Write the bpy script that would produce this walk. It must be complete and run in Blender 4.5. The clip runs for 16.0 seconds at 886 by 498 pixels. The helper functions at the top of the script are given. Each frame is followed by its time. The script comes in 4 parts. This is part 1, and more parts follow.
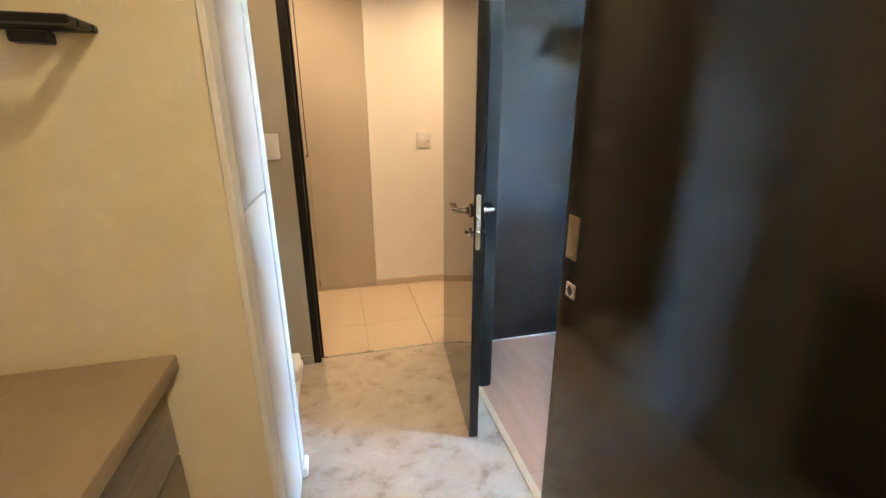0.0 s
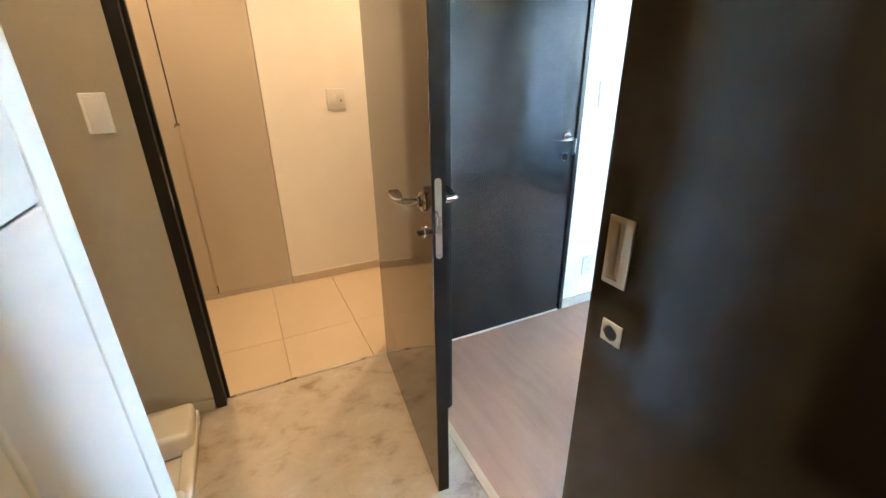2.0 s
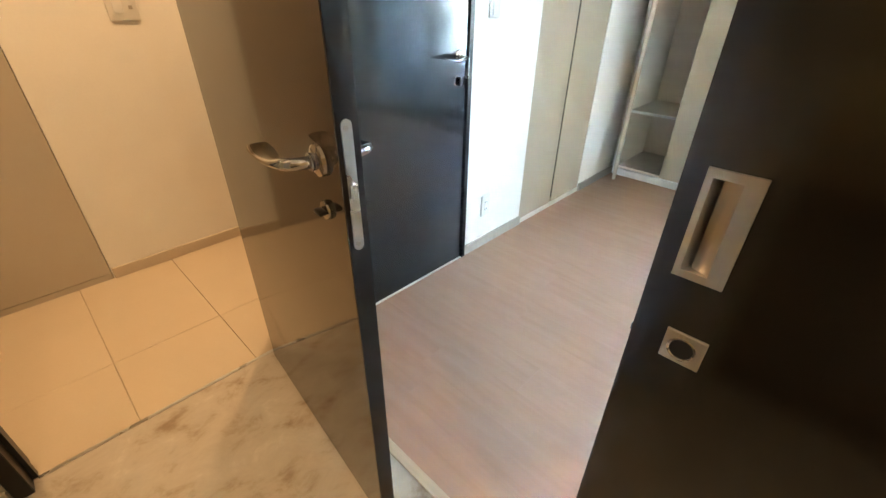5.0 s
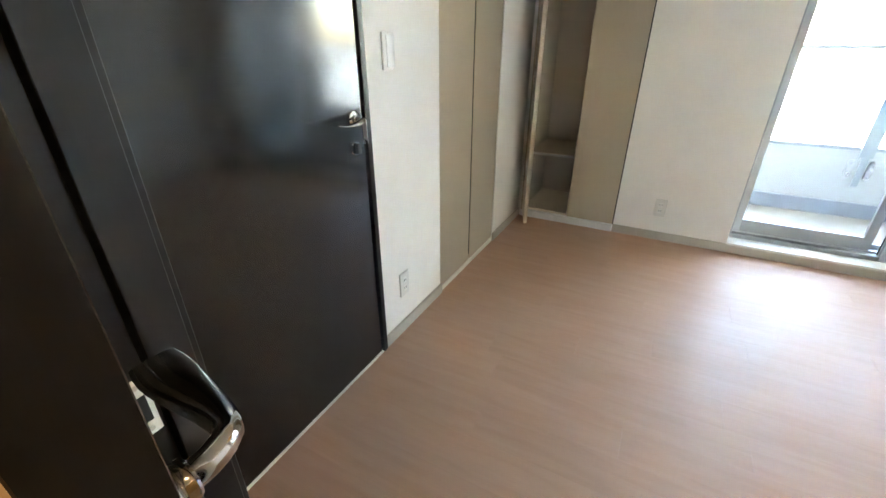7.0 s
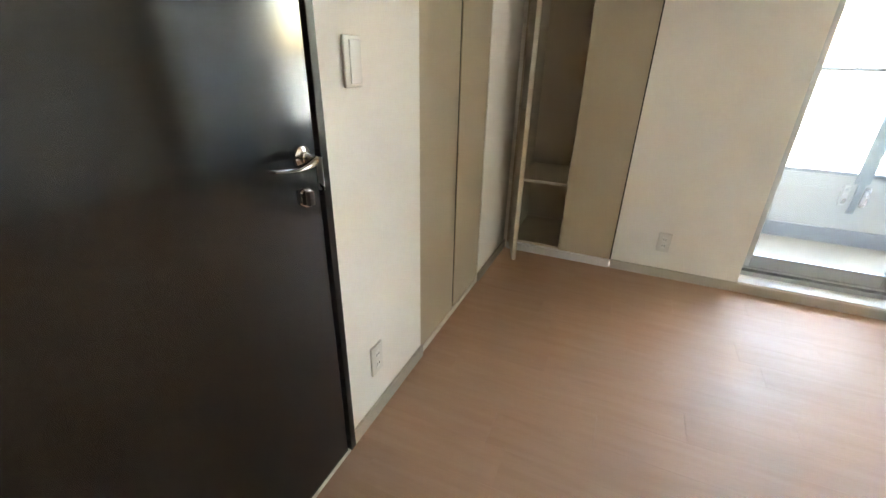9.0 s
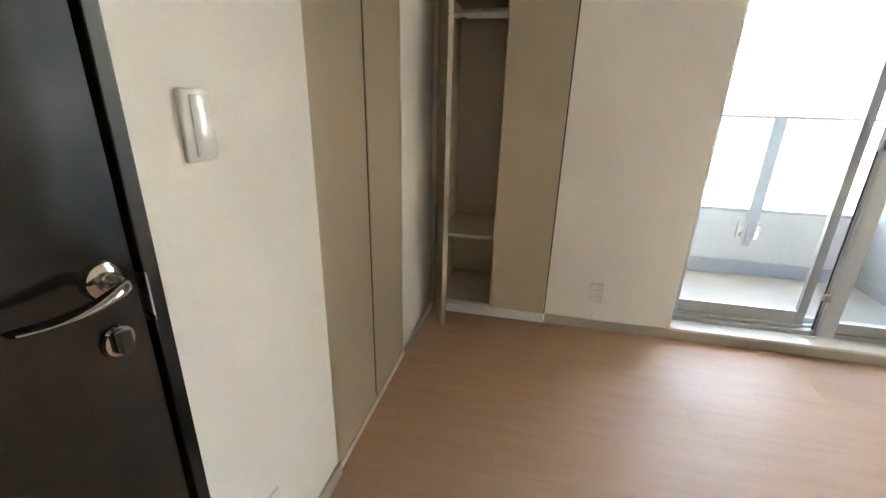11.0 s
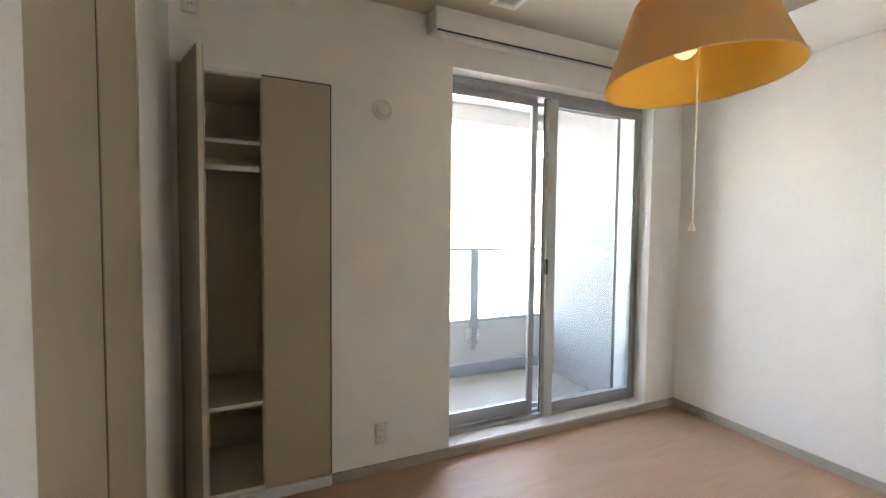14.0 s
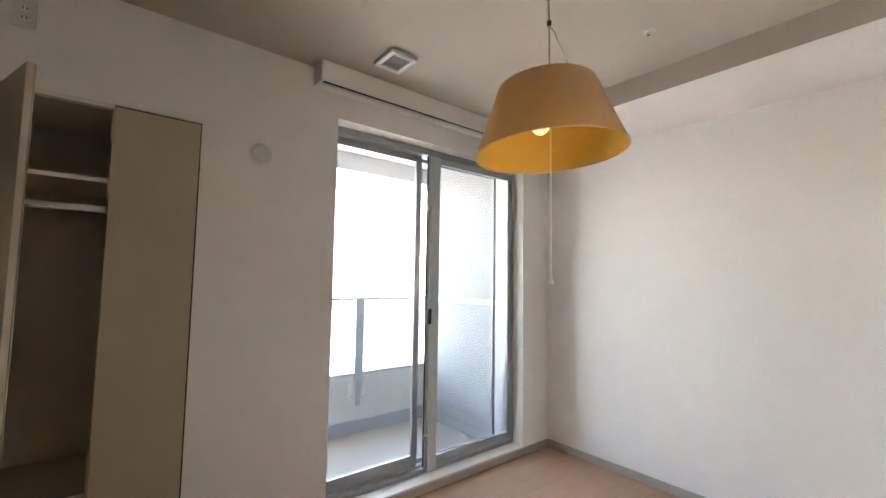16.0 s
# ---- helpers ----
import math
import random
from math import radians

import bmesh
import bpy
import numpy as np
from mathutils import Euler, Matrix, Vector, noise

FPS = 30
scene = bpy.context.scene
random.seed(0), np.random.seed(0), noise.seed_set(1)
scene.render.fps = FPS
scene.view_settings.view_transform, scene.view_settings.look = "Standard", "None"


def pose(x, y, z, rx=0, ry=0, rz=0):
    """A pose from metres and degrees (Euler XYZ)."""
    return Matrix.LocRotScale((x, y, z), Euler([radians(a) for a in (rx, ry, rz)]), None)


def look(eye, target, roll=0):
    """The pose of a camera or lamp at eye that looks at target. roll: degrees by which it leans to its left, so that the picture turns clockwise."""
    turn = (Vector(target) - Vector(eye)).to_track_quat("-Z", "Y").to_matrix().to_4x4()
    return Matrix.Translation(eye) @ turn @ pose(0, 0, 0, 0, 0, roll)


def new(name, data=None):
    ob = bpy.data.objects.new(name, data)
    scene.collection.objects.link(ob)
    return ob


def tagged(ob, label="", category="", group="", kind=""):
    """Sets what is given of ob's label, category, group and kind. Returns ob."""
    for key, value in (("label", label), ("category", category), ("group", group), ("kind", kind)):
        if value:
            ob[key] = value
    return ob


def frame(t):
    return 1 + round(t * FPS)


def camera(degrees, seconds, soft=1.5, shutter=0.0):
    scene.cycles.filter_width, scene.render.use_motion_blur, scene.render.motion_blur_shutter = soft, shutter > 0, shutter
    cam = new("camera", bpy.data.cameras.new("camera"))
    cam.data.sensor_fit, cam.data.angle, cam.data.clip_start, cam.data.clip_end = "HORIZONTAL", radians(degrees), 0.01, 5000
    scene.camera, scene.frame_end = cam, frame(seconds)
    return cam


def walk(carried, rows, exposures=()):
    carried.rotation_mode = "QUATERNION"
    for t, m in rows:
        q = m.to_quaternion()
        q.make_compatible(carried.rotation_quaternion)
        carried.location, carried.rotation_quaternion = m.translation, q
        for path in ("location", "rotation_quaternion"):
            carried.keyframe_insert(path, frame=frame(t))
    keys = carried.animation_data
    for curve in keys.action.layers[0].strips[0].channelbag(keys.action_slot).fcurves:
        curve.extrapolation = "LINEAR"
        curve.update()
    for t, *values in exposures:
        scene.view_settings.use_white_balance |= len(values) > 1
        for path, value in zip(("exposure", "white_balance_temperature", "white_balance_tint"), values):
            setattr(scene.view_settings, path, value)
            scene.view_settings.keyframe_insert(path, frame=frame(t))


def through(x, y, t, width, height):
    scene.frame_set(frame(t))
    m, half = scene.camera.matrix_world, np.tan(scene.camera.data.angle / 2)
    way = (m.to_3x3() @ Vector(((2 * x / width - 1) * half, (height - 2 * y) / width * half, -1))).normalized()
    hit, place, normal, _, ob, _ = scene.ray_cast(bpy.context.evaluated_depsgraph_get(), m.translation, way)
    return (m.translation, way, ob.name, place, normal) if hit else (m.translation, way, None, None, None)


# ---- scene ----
cam = camera(93.8, 16.0)
PATH = [
    (0, (0.506, 0.355, 1.335), (0.97, 2.206, 0.736), -0.1),
    (0.5, (0.51, 0.417, 1.322), (1.074, 2.242, 0.726), -0.6),
    (1, (0.557, 0.58, 1.328), (1.142, 2.394, 0.721), -0.6),
    (1.5, (0.595, 0.718, 1.318), (1.243, 2.491, 0.655), -0.5),
    (2, (0.578, 0.875, 1.299), (1.376, 2.54, 0.531), -0.8),
    (2.5, (0.536, 1.011, 1.272), (1.487, 2.521, 0.368), -0.6),
    (3, (0.558, 1.1, 1.217), (1.606, 2.475, 0.21), -0.2),
    (3.5, (0.628, 1.194, 1.217), (1.756, 2.461, 0.158), 0.1),
    (3.7, (0.626, 1.214, 1.226), (1.793, 2.438, 0.159), 0.6),
    (6, (0.801, 1.374, 1.216), (2.109, 2.51, 0.217), 0.5),
    (6.5, (0.902, 1.534, 1.23), (2.377, 2.502, 0.287), 0.1),
    (7, (0.968, 1.61, 1.239), (2.546, 2.448, 0.34), -0.1),
    (7.5, (1.025, 1.67, 1.231), (2.651, 2.445, 0.363), -0.3),
    (8, (1.157, 1.767, 1.206), (2.797, 2.513, 0.338), 0.2),
    (8.5, (1.259, 1.825, 1.214), (2.906, 2.562, 0.352), 0.7),
    (11, (1.656, 1.954, 1.257), (3.495, 2.352, 0.581), 1.4),
    (11.5, (1.752, 2.009, 1.26), (3.639, 2.197, 0.624), 0.4),
    (12, (1.777, 2.087, 1.284), (3.685, 2.002, 0.688), -0.3),
    (12.5, (1.778, 2.187, 1.305), (3.68, 1.825, 0.803), -0.3),
    (13, (1.742, 2.187, 1.327), (3.624, 1.624, 0.952), -0.0),
    (13.5, (1.718, 2.163, 1.354), (3.576, 1.461, 1.125), 0.3),
    (14, (1.731, 2.172, 1.38), (3.556, 1.358, 1.29), 0.6),
    (14.5, (1.74, 2.174, 1.4), (3.514, 1.252, 1.427), 0.7),
    (15, (1.734, 2.172, 1.408), (3.441, 1.134, 1.508), 0.7),
    (15.5, (1.728, 2.15, 1.404), (3.361, 1.003, 1.54), 0.8),
    (16, (1.71, 2.136, 1.398), (3.262, 0.883, 1.543), 0.9),
]
EXPOSURES = [
    (0.0, 7.8, 5500, 10), (1.5, 7.85, 5600, 10), (2.5, 7.7, 6000, 10), (3.5, 7.65, 6250, 10), (6.0, 7.5, 6500, 10), (6.5, 6.8, 6900, 12), (7.0, 6.68, 7600, 15), (8.5, 6.45, 8800, 18),
    (11.0, 6.25, 9000, 20), (12.5, 5.82, 8600, 21), (14.0, 5.66, 8550, 24), (16.0, 5.5, 8450, 25),
]
walk(cam, [(t, look(eye, target, roll)) for t, eye, target, roll in PATH], EXPOSURES)

# ---- daylight and lamps ----
world = bpy.data.worlds.new("hazy_sky")
scene.world = world
world.use_nodes = True
wn = world.node_tree
wn.nodes.clear()
sky = wn.nodes.new("ShaderNodeTexSky")
sky.sky_type, sky.sun_disc = "NISHITA", False
sky.sun_elevation, sky.sun_rotation = radians(48), radians(222)
sky.air_density, sky.dust_density, sky.ozone_density = 1.0, 2.0, 0.8
sky_bg = wn.nodes.new("ShaderNodeBackground")
sky_bg.inputs["Strength"].default_value = 0.15
sky_out = wn.nodes.new("ShaderNodeOutputWorld")
wn.links.new(sky.outputs[0], sky_bg.inputs["Color"])
wn.links.new(sky_bg.outputs[0], sky_out.inputs["Surface"])

sun_data = bpy.data.lights.new("sun", "SUN")
sun_data.energy, sun_data.angle, sun_data.color = 1.2, radians(12), (1.0, 0.96, 0.9)
sun = new("sun", sun_data)
sun.matrix_world = look((-45, -50, 74), (0, 0, 0))

YELLOW, ORANGE = (1.0, 0.74, 0.39), (1.0, 0.60, 0.275)


def downlight_lamp(x, y, z, watts, color, size=0.07, spread=150):
    data = bpy.data.lights.new("downlight_lamp", "AREA")
    data.shape, data.size, data.energy, data.color = "DISK", size, watts, color
    data.spread = radians(spread)
    lamp = new("downlight_lamp", data)
    lamp.matrix_world = pose(x, y, z)
    return lamp


LAMPS = [(0.805, 0.80, 2.345, 0.038, YELLOW), (0.845, -0.60, 2.345, 0.035, YELLOW), (0.28, 2.10, 2.345, 0.020, ORANGE), (0.30, 3.05, 2.345, 0.059, ORANGE), (1.45, 3.05, 2.345, 0.059, ORANGE)]
for lx, ly, lz, watts, tint in LAMPS:
    downlight_lamp(lx, ly, lz, watts, tint)

# ---- materials ----


def shader(name):
    m = bpy.data.materials.new(name)
    m.use_nodes = True
    nt = m.node_tree
    return m, nt, nt.nodes["Principled BSDF"]


def surface(name, color, rough=0.5, metal=0.0, vary=0.06, scale=6.0, fine=120.0, bump=0.0, bump_scale=400.0,
            coat=0.0, stretch=(1, 1, 1), random_tone=0.0, rough_vary=0.08, specular=0.5):
    """A plain surface with two scales of tone, uneven gloss and fine relief, all in metres."""
    m, nt, b = shader(name)
    geo = nt.nodes.new("ShaderNodeNewGeometry")
    mp = nt.nodes.new("ShaderNodeMapping")
    mp.inputs["Scale"].default_value = stretch
    nt.links.new(geo.outputs["Position"], mp.inputs["Vector"])
    n1 = nt.nodes.new("ShaderNodeTexNoise")
    n1.inputs["Scale"].default_value, n1.inputs["Detail"].default_value = scale, 4
    n2 = nt.nodes.new("ShaderNodeTexNoise")
    n2.inputs["Scale"].default_value, n2.inputs["Detail"].default_value = fine, 3
    for n in (n1, n2):
        nt.links.new(mp.outputs[0], n.inputs["Vector"])
    add = nt.nodes.new("ShaderNodeMath")
    add.operation = "MULTIPLY_ADD"
    add.inputs[1].default_value = 0.6
    nt.links.new(n1.outputs["Fac"], add.inputs[0])
    half = nt.nodes.new("ShaderNodeMath")
    half.operation = "MULTIPLY"
    half.inputs[1].default_value = 0.4
    nt.links.new(n2.outputs["Fac"], half.inputs[0])
    nt.links.new(half.outputs[0], add.inputs[2])
    tone = add.outputs[0]
    if random_tone:
        info = nt.nodes.new("ShaderNodeObjectInfo")
        ra = nt.nodes.new("ShaderNodeMath")
        ra.operation = "MULTIPLY_ADD"
        ra.inputs[1].default_value = random_tone
        nt.links.new(info.outputs["Random"], ra.inputs[0])
        nt.links.new(tone, ra.inputs[2])
        tone = ra.outputs[0]
    ramp = nt.nodes.new("ShaderNodeMapRange")
    ramp.inputs["From Min"].default_value, ramp.inputs["From Max"].default_value = 0.25, 0.75 + random_tone
    ramp.inputs["To Min"].default_value, ramp.inputs["To Max"].default_value = 1 - vary, 1 + vary
    nt.links.new(tone, ramp.inputs["Value"])
    mul = nt.nodes.new("ShaderNodeVectorMath")
    mul.operation = "SCALE"
    mul.inputs[0].default_value = color
    nt.links.new(ramp.outputs[0], mul.inputs["Scale"])
    nt.links.new(mul.outputs[0], b.inputs["Base Color"])
    rr = nt.nodes.new("ShaderNodeMapRange")
    rr.inputs["From Min"].default_value, rr.inputs["From Max"].default_value = 0.3, 0.7
    rr.inputs["To Min"].default_value, rr.inputs["To Max"].default_value = max(0.02, rough * (1 - rough_vary)), min(1, rough * (1 + rough_vary))
    nt.links.new(n1.outputs["Fac"], rr.inputs["Value"])
    nt.links.new(rr.outputs[0], b.inputs["Roughness"])
    b.inputs["Metallic"].default_value = metal
    b.inputs["Specular IOR Level"].default_value = specular
    if coat:
        b.inputs["Coat Weight"].default_value, b.inputs["Coat Roughness"].default_value = coat, 0.10
    if bump:
        n3 = nt.nodes.new("ShaderNodeTexNoise")
        n3.inputs["Scale"].default_value, n3.inputs["Detail"].default_value = bump_scale, 3
        nt.links.new(mp.outputs[0], n3.inputs["Vector"])
        bp = nt.nodes.new("ShaderNodeBump")
        bp.inputs["Strength"].default_value, bp.inputs["Distance"].default_value = bump, 0.002
        nt.links.new(n3.outputs["Fac"], bp.inputs["Height"])
        nt.links.new(bp.outputs[0], b.inputs["Normal"])
    return m


def wood_floor():
    m, nt, b = shader("pinkish_wood_plank")
    geo = nt.nodes.new("ShaderNodeNewGeometry")
    info = nt.nodes.new("ShaderNodeObjectInfo")
    off = nt.nodes.new("ShaderNodeVectorMath")
    off.operation = "MULTIPLY_ADD"
    off.inputs[0].default_value = (7.0, 13.0, 0.0)
    nt.links.new(info.outputs["Random"], off.inputs[1])
    nt.links.new(geo.outputs["Position"], off.inputs[2])
    mp = nt.nodes.new("ShaderNodeMapping")
    mp.inputs["Scale"].default_value = (9.0, 0.9, 1.0)
    nt.links.new(off.outputs[0], mp.inputs["Vector"])
    grain = nt.nodes.new("ShaderNodeTexNoise")
    grain.inputs["Scale"].default_value, grain.inputs["Detail"].default_value, grain.inputs["Distortion"].default_value = 3.0, 6, 0.6
    nt.links.new(mp.outputs[0], grain.inputs["Vector"])
    mp2 = nt.nodes.new("ShaderNodeMapping")
    mp2.inputs["Scale"].default_value = (260.0, 9.0, 1.0)
    nt.links.new(off.outputs[0], mp2.inputs["Vector"])
    pores = nt.nodes.new("ShaderNodeTexNoise")
    pores.inputs["Scale"].default_value, pores.inputs["Detail"].default_value = 1.0, 3
    nt.links.new(mp2.outputs[0], pores.inputs["Vector"])
    ramp = nt.nodes.new("ShaderNodeValToRGB")
    e = ramp.color_ramp.elements
    e[0].position, e[0].color = 0.25, (0.425, 0.247, 0.158, 1)
    e[1].position, e[1].color = 0.78, (0.475, 0.294, 0.198, 1)
    mid = e.new(0.5)
    mid.color = (0.452, 0.272, 0.179, 1)
    nt.links.new(grain.outputs["Fac"], ramp.inputs["Fac"])
    tone = nt.nodes.new("ShaderNodeMapRange")
    tone.inputs["To Min"].default_value, tone.inputs["To Max"].default_value = 0.975, 1.025
    nt.links.new(info.outputs["Random"], tone.inputs["Value"])
    pm = nt.nodes.new("ShaderNodeMapRange")
    pm.inputs["From Min"].default_value, pm.inputs["From Max"].default_value = 0.3, 0.7
    pm.inputs["To Min"].default_value, pm.inputs["To Max"].default_value = 0.975, 1.02
    nt.links.new(pores.outputs["Fac"], pm.inputs["Value"])
    mm = nt.nodes.new("ShaderNodeMath")
    mm.operation = "MULTIPLY"
    nt.links.new(tone.outputs[0], mm.inputs[0])
    nt.links.new(pm.outputs[0], mm.inputs[1])
    sc = nt.nodes.new("ShaderNodeVectorMath")
    sc.operation = "SCALE"
    nt.links.new(ramp.outputs["Color"], sc.inputs[0])
    nt.links.new(mm.outputs[0], sc.inputs["Scale"])
    nt.links.new(sc.outputs[0], b.inputs["Base Color"])
    smear = nt.nodes.new("ShaderNodeTexNoise")
    smear.inputs["Scale"].default_value, smear.inputs["Detail"].default_value = 3.5, 4
    nt.links.new(geo.outputs["Position"], smear.inputs["Vector"])
    rr = nt.nodes.new("ShaderNodeMapRange")
    rr.inputs["From Min"].default_value, rr.inputs["From Max"].default_value = 0.3, 0.7
    rr.inputs["To Min"].default_value, rr.inputs["To Max"].default_value = 0.45, 0.57
    nt.links.new(smear.outputs["Fac"], rr.inputs["Value"])
    nt.links.new(rr.outputs[0], b.inputs["Roughness"])
    b.inputs["Specular IOR Level"].default_value = 0.42
    bp = nt.nodes.new("ShaderNodeBump")
    bp.inputs["Strength"].default_value, bp.inputs["Distance"].default_value = 0.08, 0.001
    nt.links.new(pores.outputs["Fac"], bp.inputs["Height"])
    nt.links.new(bp.outputs[0], b.inputs["Normal"])
    return m


def marble_vinyl():
    m, nt, b = shader("marble_look_vinyl")
    geo = nt.nodes.new("ShaderNodeNewGeometry")
    mp = nt.nodes.new("ShaderNodeMapping")
    mp.inputs["Rotation"].default_value = (0, 0, 0.5)
    mp.inputs["Scale"].default_value = (1.0, 1.25, 1.0)
    nt.links.new(geo.outputs["Position"], mp.inputs["Vector"])
    clouds = nt.nodes.new("ShaderNodeTexNoise")
    clouds.inputs["Scale"].default_value, clouds.inputs["Detail"].default_value, clouds.inputs["Roughness"].default_value = 8.0, 8, 0.64
    clouds.inputs["Distortion"].default_value = 0.35
    nt.links.new(mp.outputs[0], clouds.inputs["Vector"])
    ramp = nt.nodes.new("ShaderNodeValToRGB")
    e = ramp.color_ramp.elements
    e[0].position, e[0].color = 0.31, (0.30, 0.225, 0.15, 1)
    e[1].position, e[1].color = 0.70, (0.60, 0.54, 0.465, 1)
    for p, col in ((0.40, (0.425, 0.352, 0.27, 1)), (0.46, (0.475, 0.415, 0.34, 1)), (0.60, (0.52, 0.46, 0.385, 1))):
        e.new(p).color = col
    nt.links.new(clouds.outputs["Fac"], ramp.inputs["Fac"])
    nt.links.new(ramp.outputs["Color"], b.inputs["Base Color"])
    rr = nt.nodes.new("ShaderNodeMapRange")
    rr.inputs["To Min"].default_value, rr.inputs["To Max"].default_value = 0.28, 0.42
    nt.links.new(clouds.outputs["Fac"], rr.inputs["Value"])
    nt.links.new(rr.outputs[0], b.inputs["Roughness"])
    bp = nt.nodes.new("ShaderNodeBump")
    bp.inputs["Strength"].default_value, bp.inputs["Distance"].default_value = 0.06, 0.001
    nt.links.new(clouds.outputs["Fac"], bp.inputs["Height"])
    nt.links.new(bp.outputs[0], b.inputs["Normal"])
    return m


def clear_glass(name, tint=(0.95, 0.98, 0.97), rough=0.0, through=0.93):
    """Thin pane: mostly clear, with a Fresnel gloss."""
    m, nt, b = shader(name)
    nt.nodes.remove(b)
    out = nt.nodes["Material Output"]
    tr = nt.nodes.new("ShaderNodeBsdfTransparent")
    tr.inputs["Color"].default_value = (tint[0] * through, tint[1] * through, tint[2] * through, 1)
    gl = nt.nodes.new("ShaderNodeBsdfGlossy")
    gl.inputs["Roughness"].default_value = rough
    lw = nt.nodes.new("ShaderNodeLayerWeight")
    lw.inputs["Blend"].default_value = 0.5
    pw = nt.nodes.new("ShaderNodeMath")
    pw.operation = "POWER"
    pw.inputs[1].default_value = 5.0
    nt.links.new(lw.outputs["Facing"], pw.inputs[0])
    gloss = nt.nodes.new("ShaderNodeMapRange")
    gloss.inputs["To Min"].default_value, gloss.inputs["To Max"].default_value = 0.04, 0.9
    nt.links.new(pw.outputs[0], gloss.inputs["Value"])
    mx = nt.nodes.new("ShaderNodeMixShader")
    nt.links.new(gloss.outputs[0], mx.inputs[0])
    nt.links.new(tr.outputs[0], mx.inputs[1])
    nt.links.new(gl.outputs[0], mx.inputs[2])
    nt.links.new(mx.outputs[0], out.inputs["Surface"])
    return m


def shade_cloth(name, color, through):
    m, nt, b = shader(name)
    out = nt.nodes["Material Output"]
    geo = nt.nodes.new("ShaderNodeNewGeometry")
    wv = nt.nodes.new("ShaderNodeTexNoise")
    wv.inputs["Scale"].default_value, wv.inputs["Detail"].default_value = 500, 2
    nt.links.new(geo.outputs["Position"], wv.inputs["Vector"])
    mr = nt.nodes.new("ShaderNodeMapRange")
    mr.inputs["To Min"].default_value, mr.inputs["To Max"].default_value = 0.92, 1.06
    nt.links.new(wv.outputs["Fac"], mr.inputs["Value"])
    sc = nt.nodes.new("ShaderNodeVectorMath")
    sc.operation = "SCALE"
    sc.inputs[0].default_value = color
    nt.links.new(mr.outputs[0], sc.inputs["Scale"])
    nt.links.new(sc.outputs[0], b.inputs["Base Color"])
    b.inputs["Roughness"].default_value = 0.75
    tl = nt.nodes.new("ShaderNodeBsdfTranslucent")
    tl.inputs["Color"].default_value = (*through, 1)
    mx = nt.nodes.new("ShaderNodeMixShader")
    mx.inputs[0].default_value = 0.62
    nt.links.new(b.outputs[0], mx.inputs[1])
    nt.links.new(tl.outputs[0], mx.inputs[2])
    nt.links.new(mx.outputs[0], out.inputs["Surface"])
    return m


def insect_mesh():
    """A very fine weave, too small to tell its threads: it only dims what lies behind it."""
    m, nt, b = shader("insect_mesh")
    nt.nodes.remove(b)
    tr = nt.nodes.new("ShaderNodeBsdfTransparent")
    tr.inputs["Color"].default_value = (0.84, 0.85, 0.86, 1)
    nt.links.new(tr.outputs[0], nt.nodes["Material Output"].inputs["Surface"])
    return m


def glowing(name, color, strength):
    m, nt, b = shader(name)
    b.inputs["Base Color"].default_value = (*color, 1)
    b.inputs["Emission Color"].default_value, b.inputs["Emission Strength"].default_value = (*color, 1), strength
    return m


WALLPAPER = surface("cream_white_wallpaper", (0.86, 0.83, 0.78), 0.85, vary=0.03, bump=0.35, bump_scale=420)
# washroom paper: yellow of the warm lamplight is mixed into the base colour
WASH_WALL = surface("lamp_yellowed_wallpaper", (0.70, 0.60, 0.40), 0.8, vary=0.04, bump=0.3, bump_scale=420)
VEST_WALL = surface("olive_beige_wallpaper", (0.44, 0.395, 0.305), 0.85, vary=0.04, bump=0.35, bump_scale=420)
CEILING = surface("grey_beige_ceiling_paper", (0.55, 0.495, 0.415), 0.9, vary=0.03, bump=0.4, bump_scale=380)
HALL_BASE = surface("cream_beige_baseboard", (0.60, 0.51, 0.40), 0.45, vary=0.05, stretch=(1, 1, 4))
BASEBOARD = surface("greige_baseboard", (0.44, 0.40, 0.335), 0.45, vary=0.05, stretch=(1, 1, 4))
BEIGE = surface("beige_laminate", (0.47, 0.39, 0.28), 0.42, vary=0.035, scale=3, fine=90, bump=0.04)
BEIGE_GLOSS = surface("glossy_greige_laminate", (0.50, 0.44, 0.36), 0.035, vary=0.02, scale=2)
CLOSET_IN = surface("closet_lining", (0.62, 0.54, 0.43), 0.6, vary=0.03)
DARK_GLOSS = surface("dark_brown_glossy_door", (0.0080, 0.0070, 0.0058), 0.125, vary=0.03, scale=1.5, fine=60, stretch=(3, 3, 0.4), rough_vary=0.1, specular=0.52)
DARK_GLOSS2 = surface("dark_brown_mirror_gloss_door", (0.035, 0.024, 0.016), 0.075, vary=0.05, scale=2.5, fine=60, stretch=(6, 6, 0.5), rough_vary=0.1, specular=0.9)
DARK_SLIDE = surface("dark_brown_satin_sliding_door", (0.0085, 0.0068, 0.0050), 0.10, vary=0.03, scale=1.5, fine=200, stretch=(3, 3, 0.4), bump=0.02, bump_scale=900, rough_vary=0.08, specular=0.62)
DARK_FRAME = surface("dark_stained_frame", (0.009, 0.0072, 0.0062), 0.36, vary=0.3, fine=80, stretch=(6, 6, 0.4), bump=0.05, specular=0.35)
GAP_SHADE = surface("dark_brown_gap_shade", (0.055, 0.044, 0.032), 0.7, vary=0.1)
# near-black: paints the shade in gaps and recesses, also serves truly black parts
BLACK = surface("black_gap_shade_and_parts", (0.006, 0.006, 0.006), 0.6, vary=0.1)
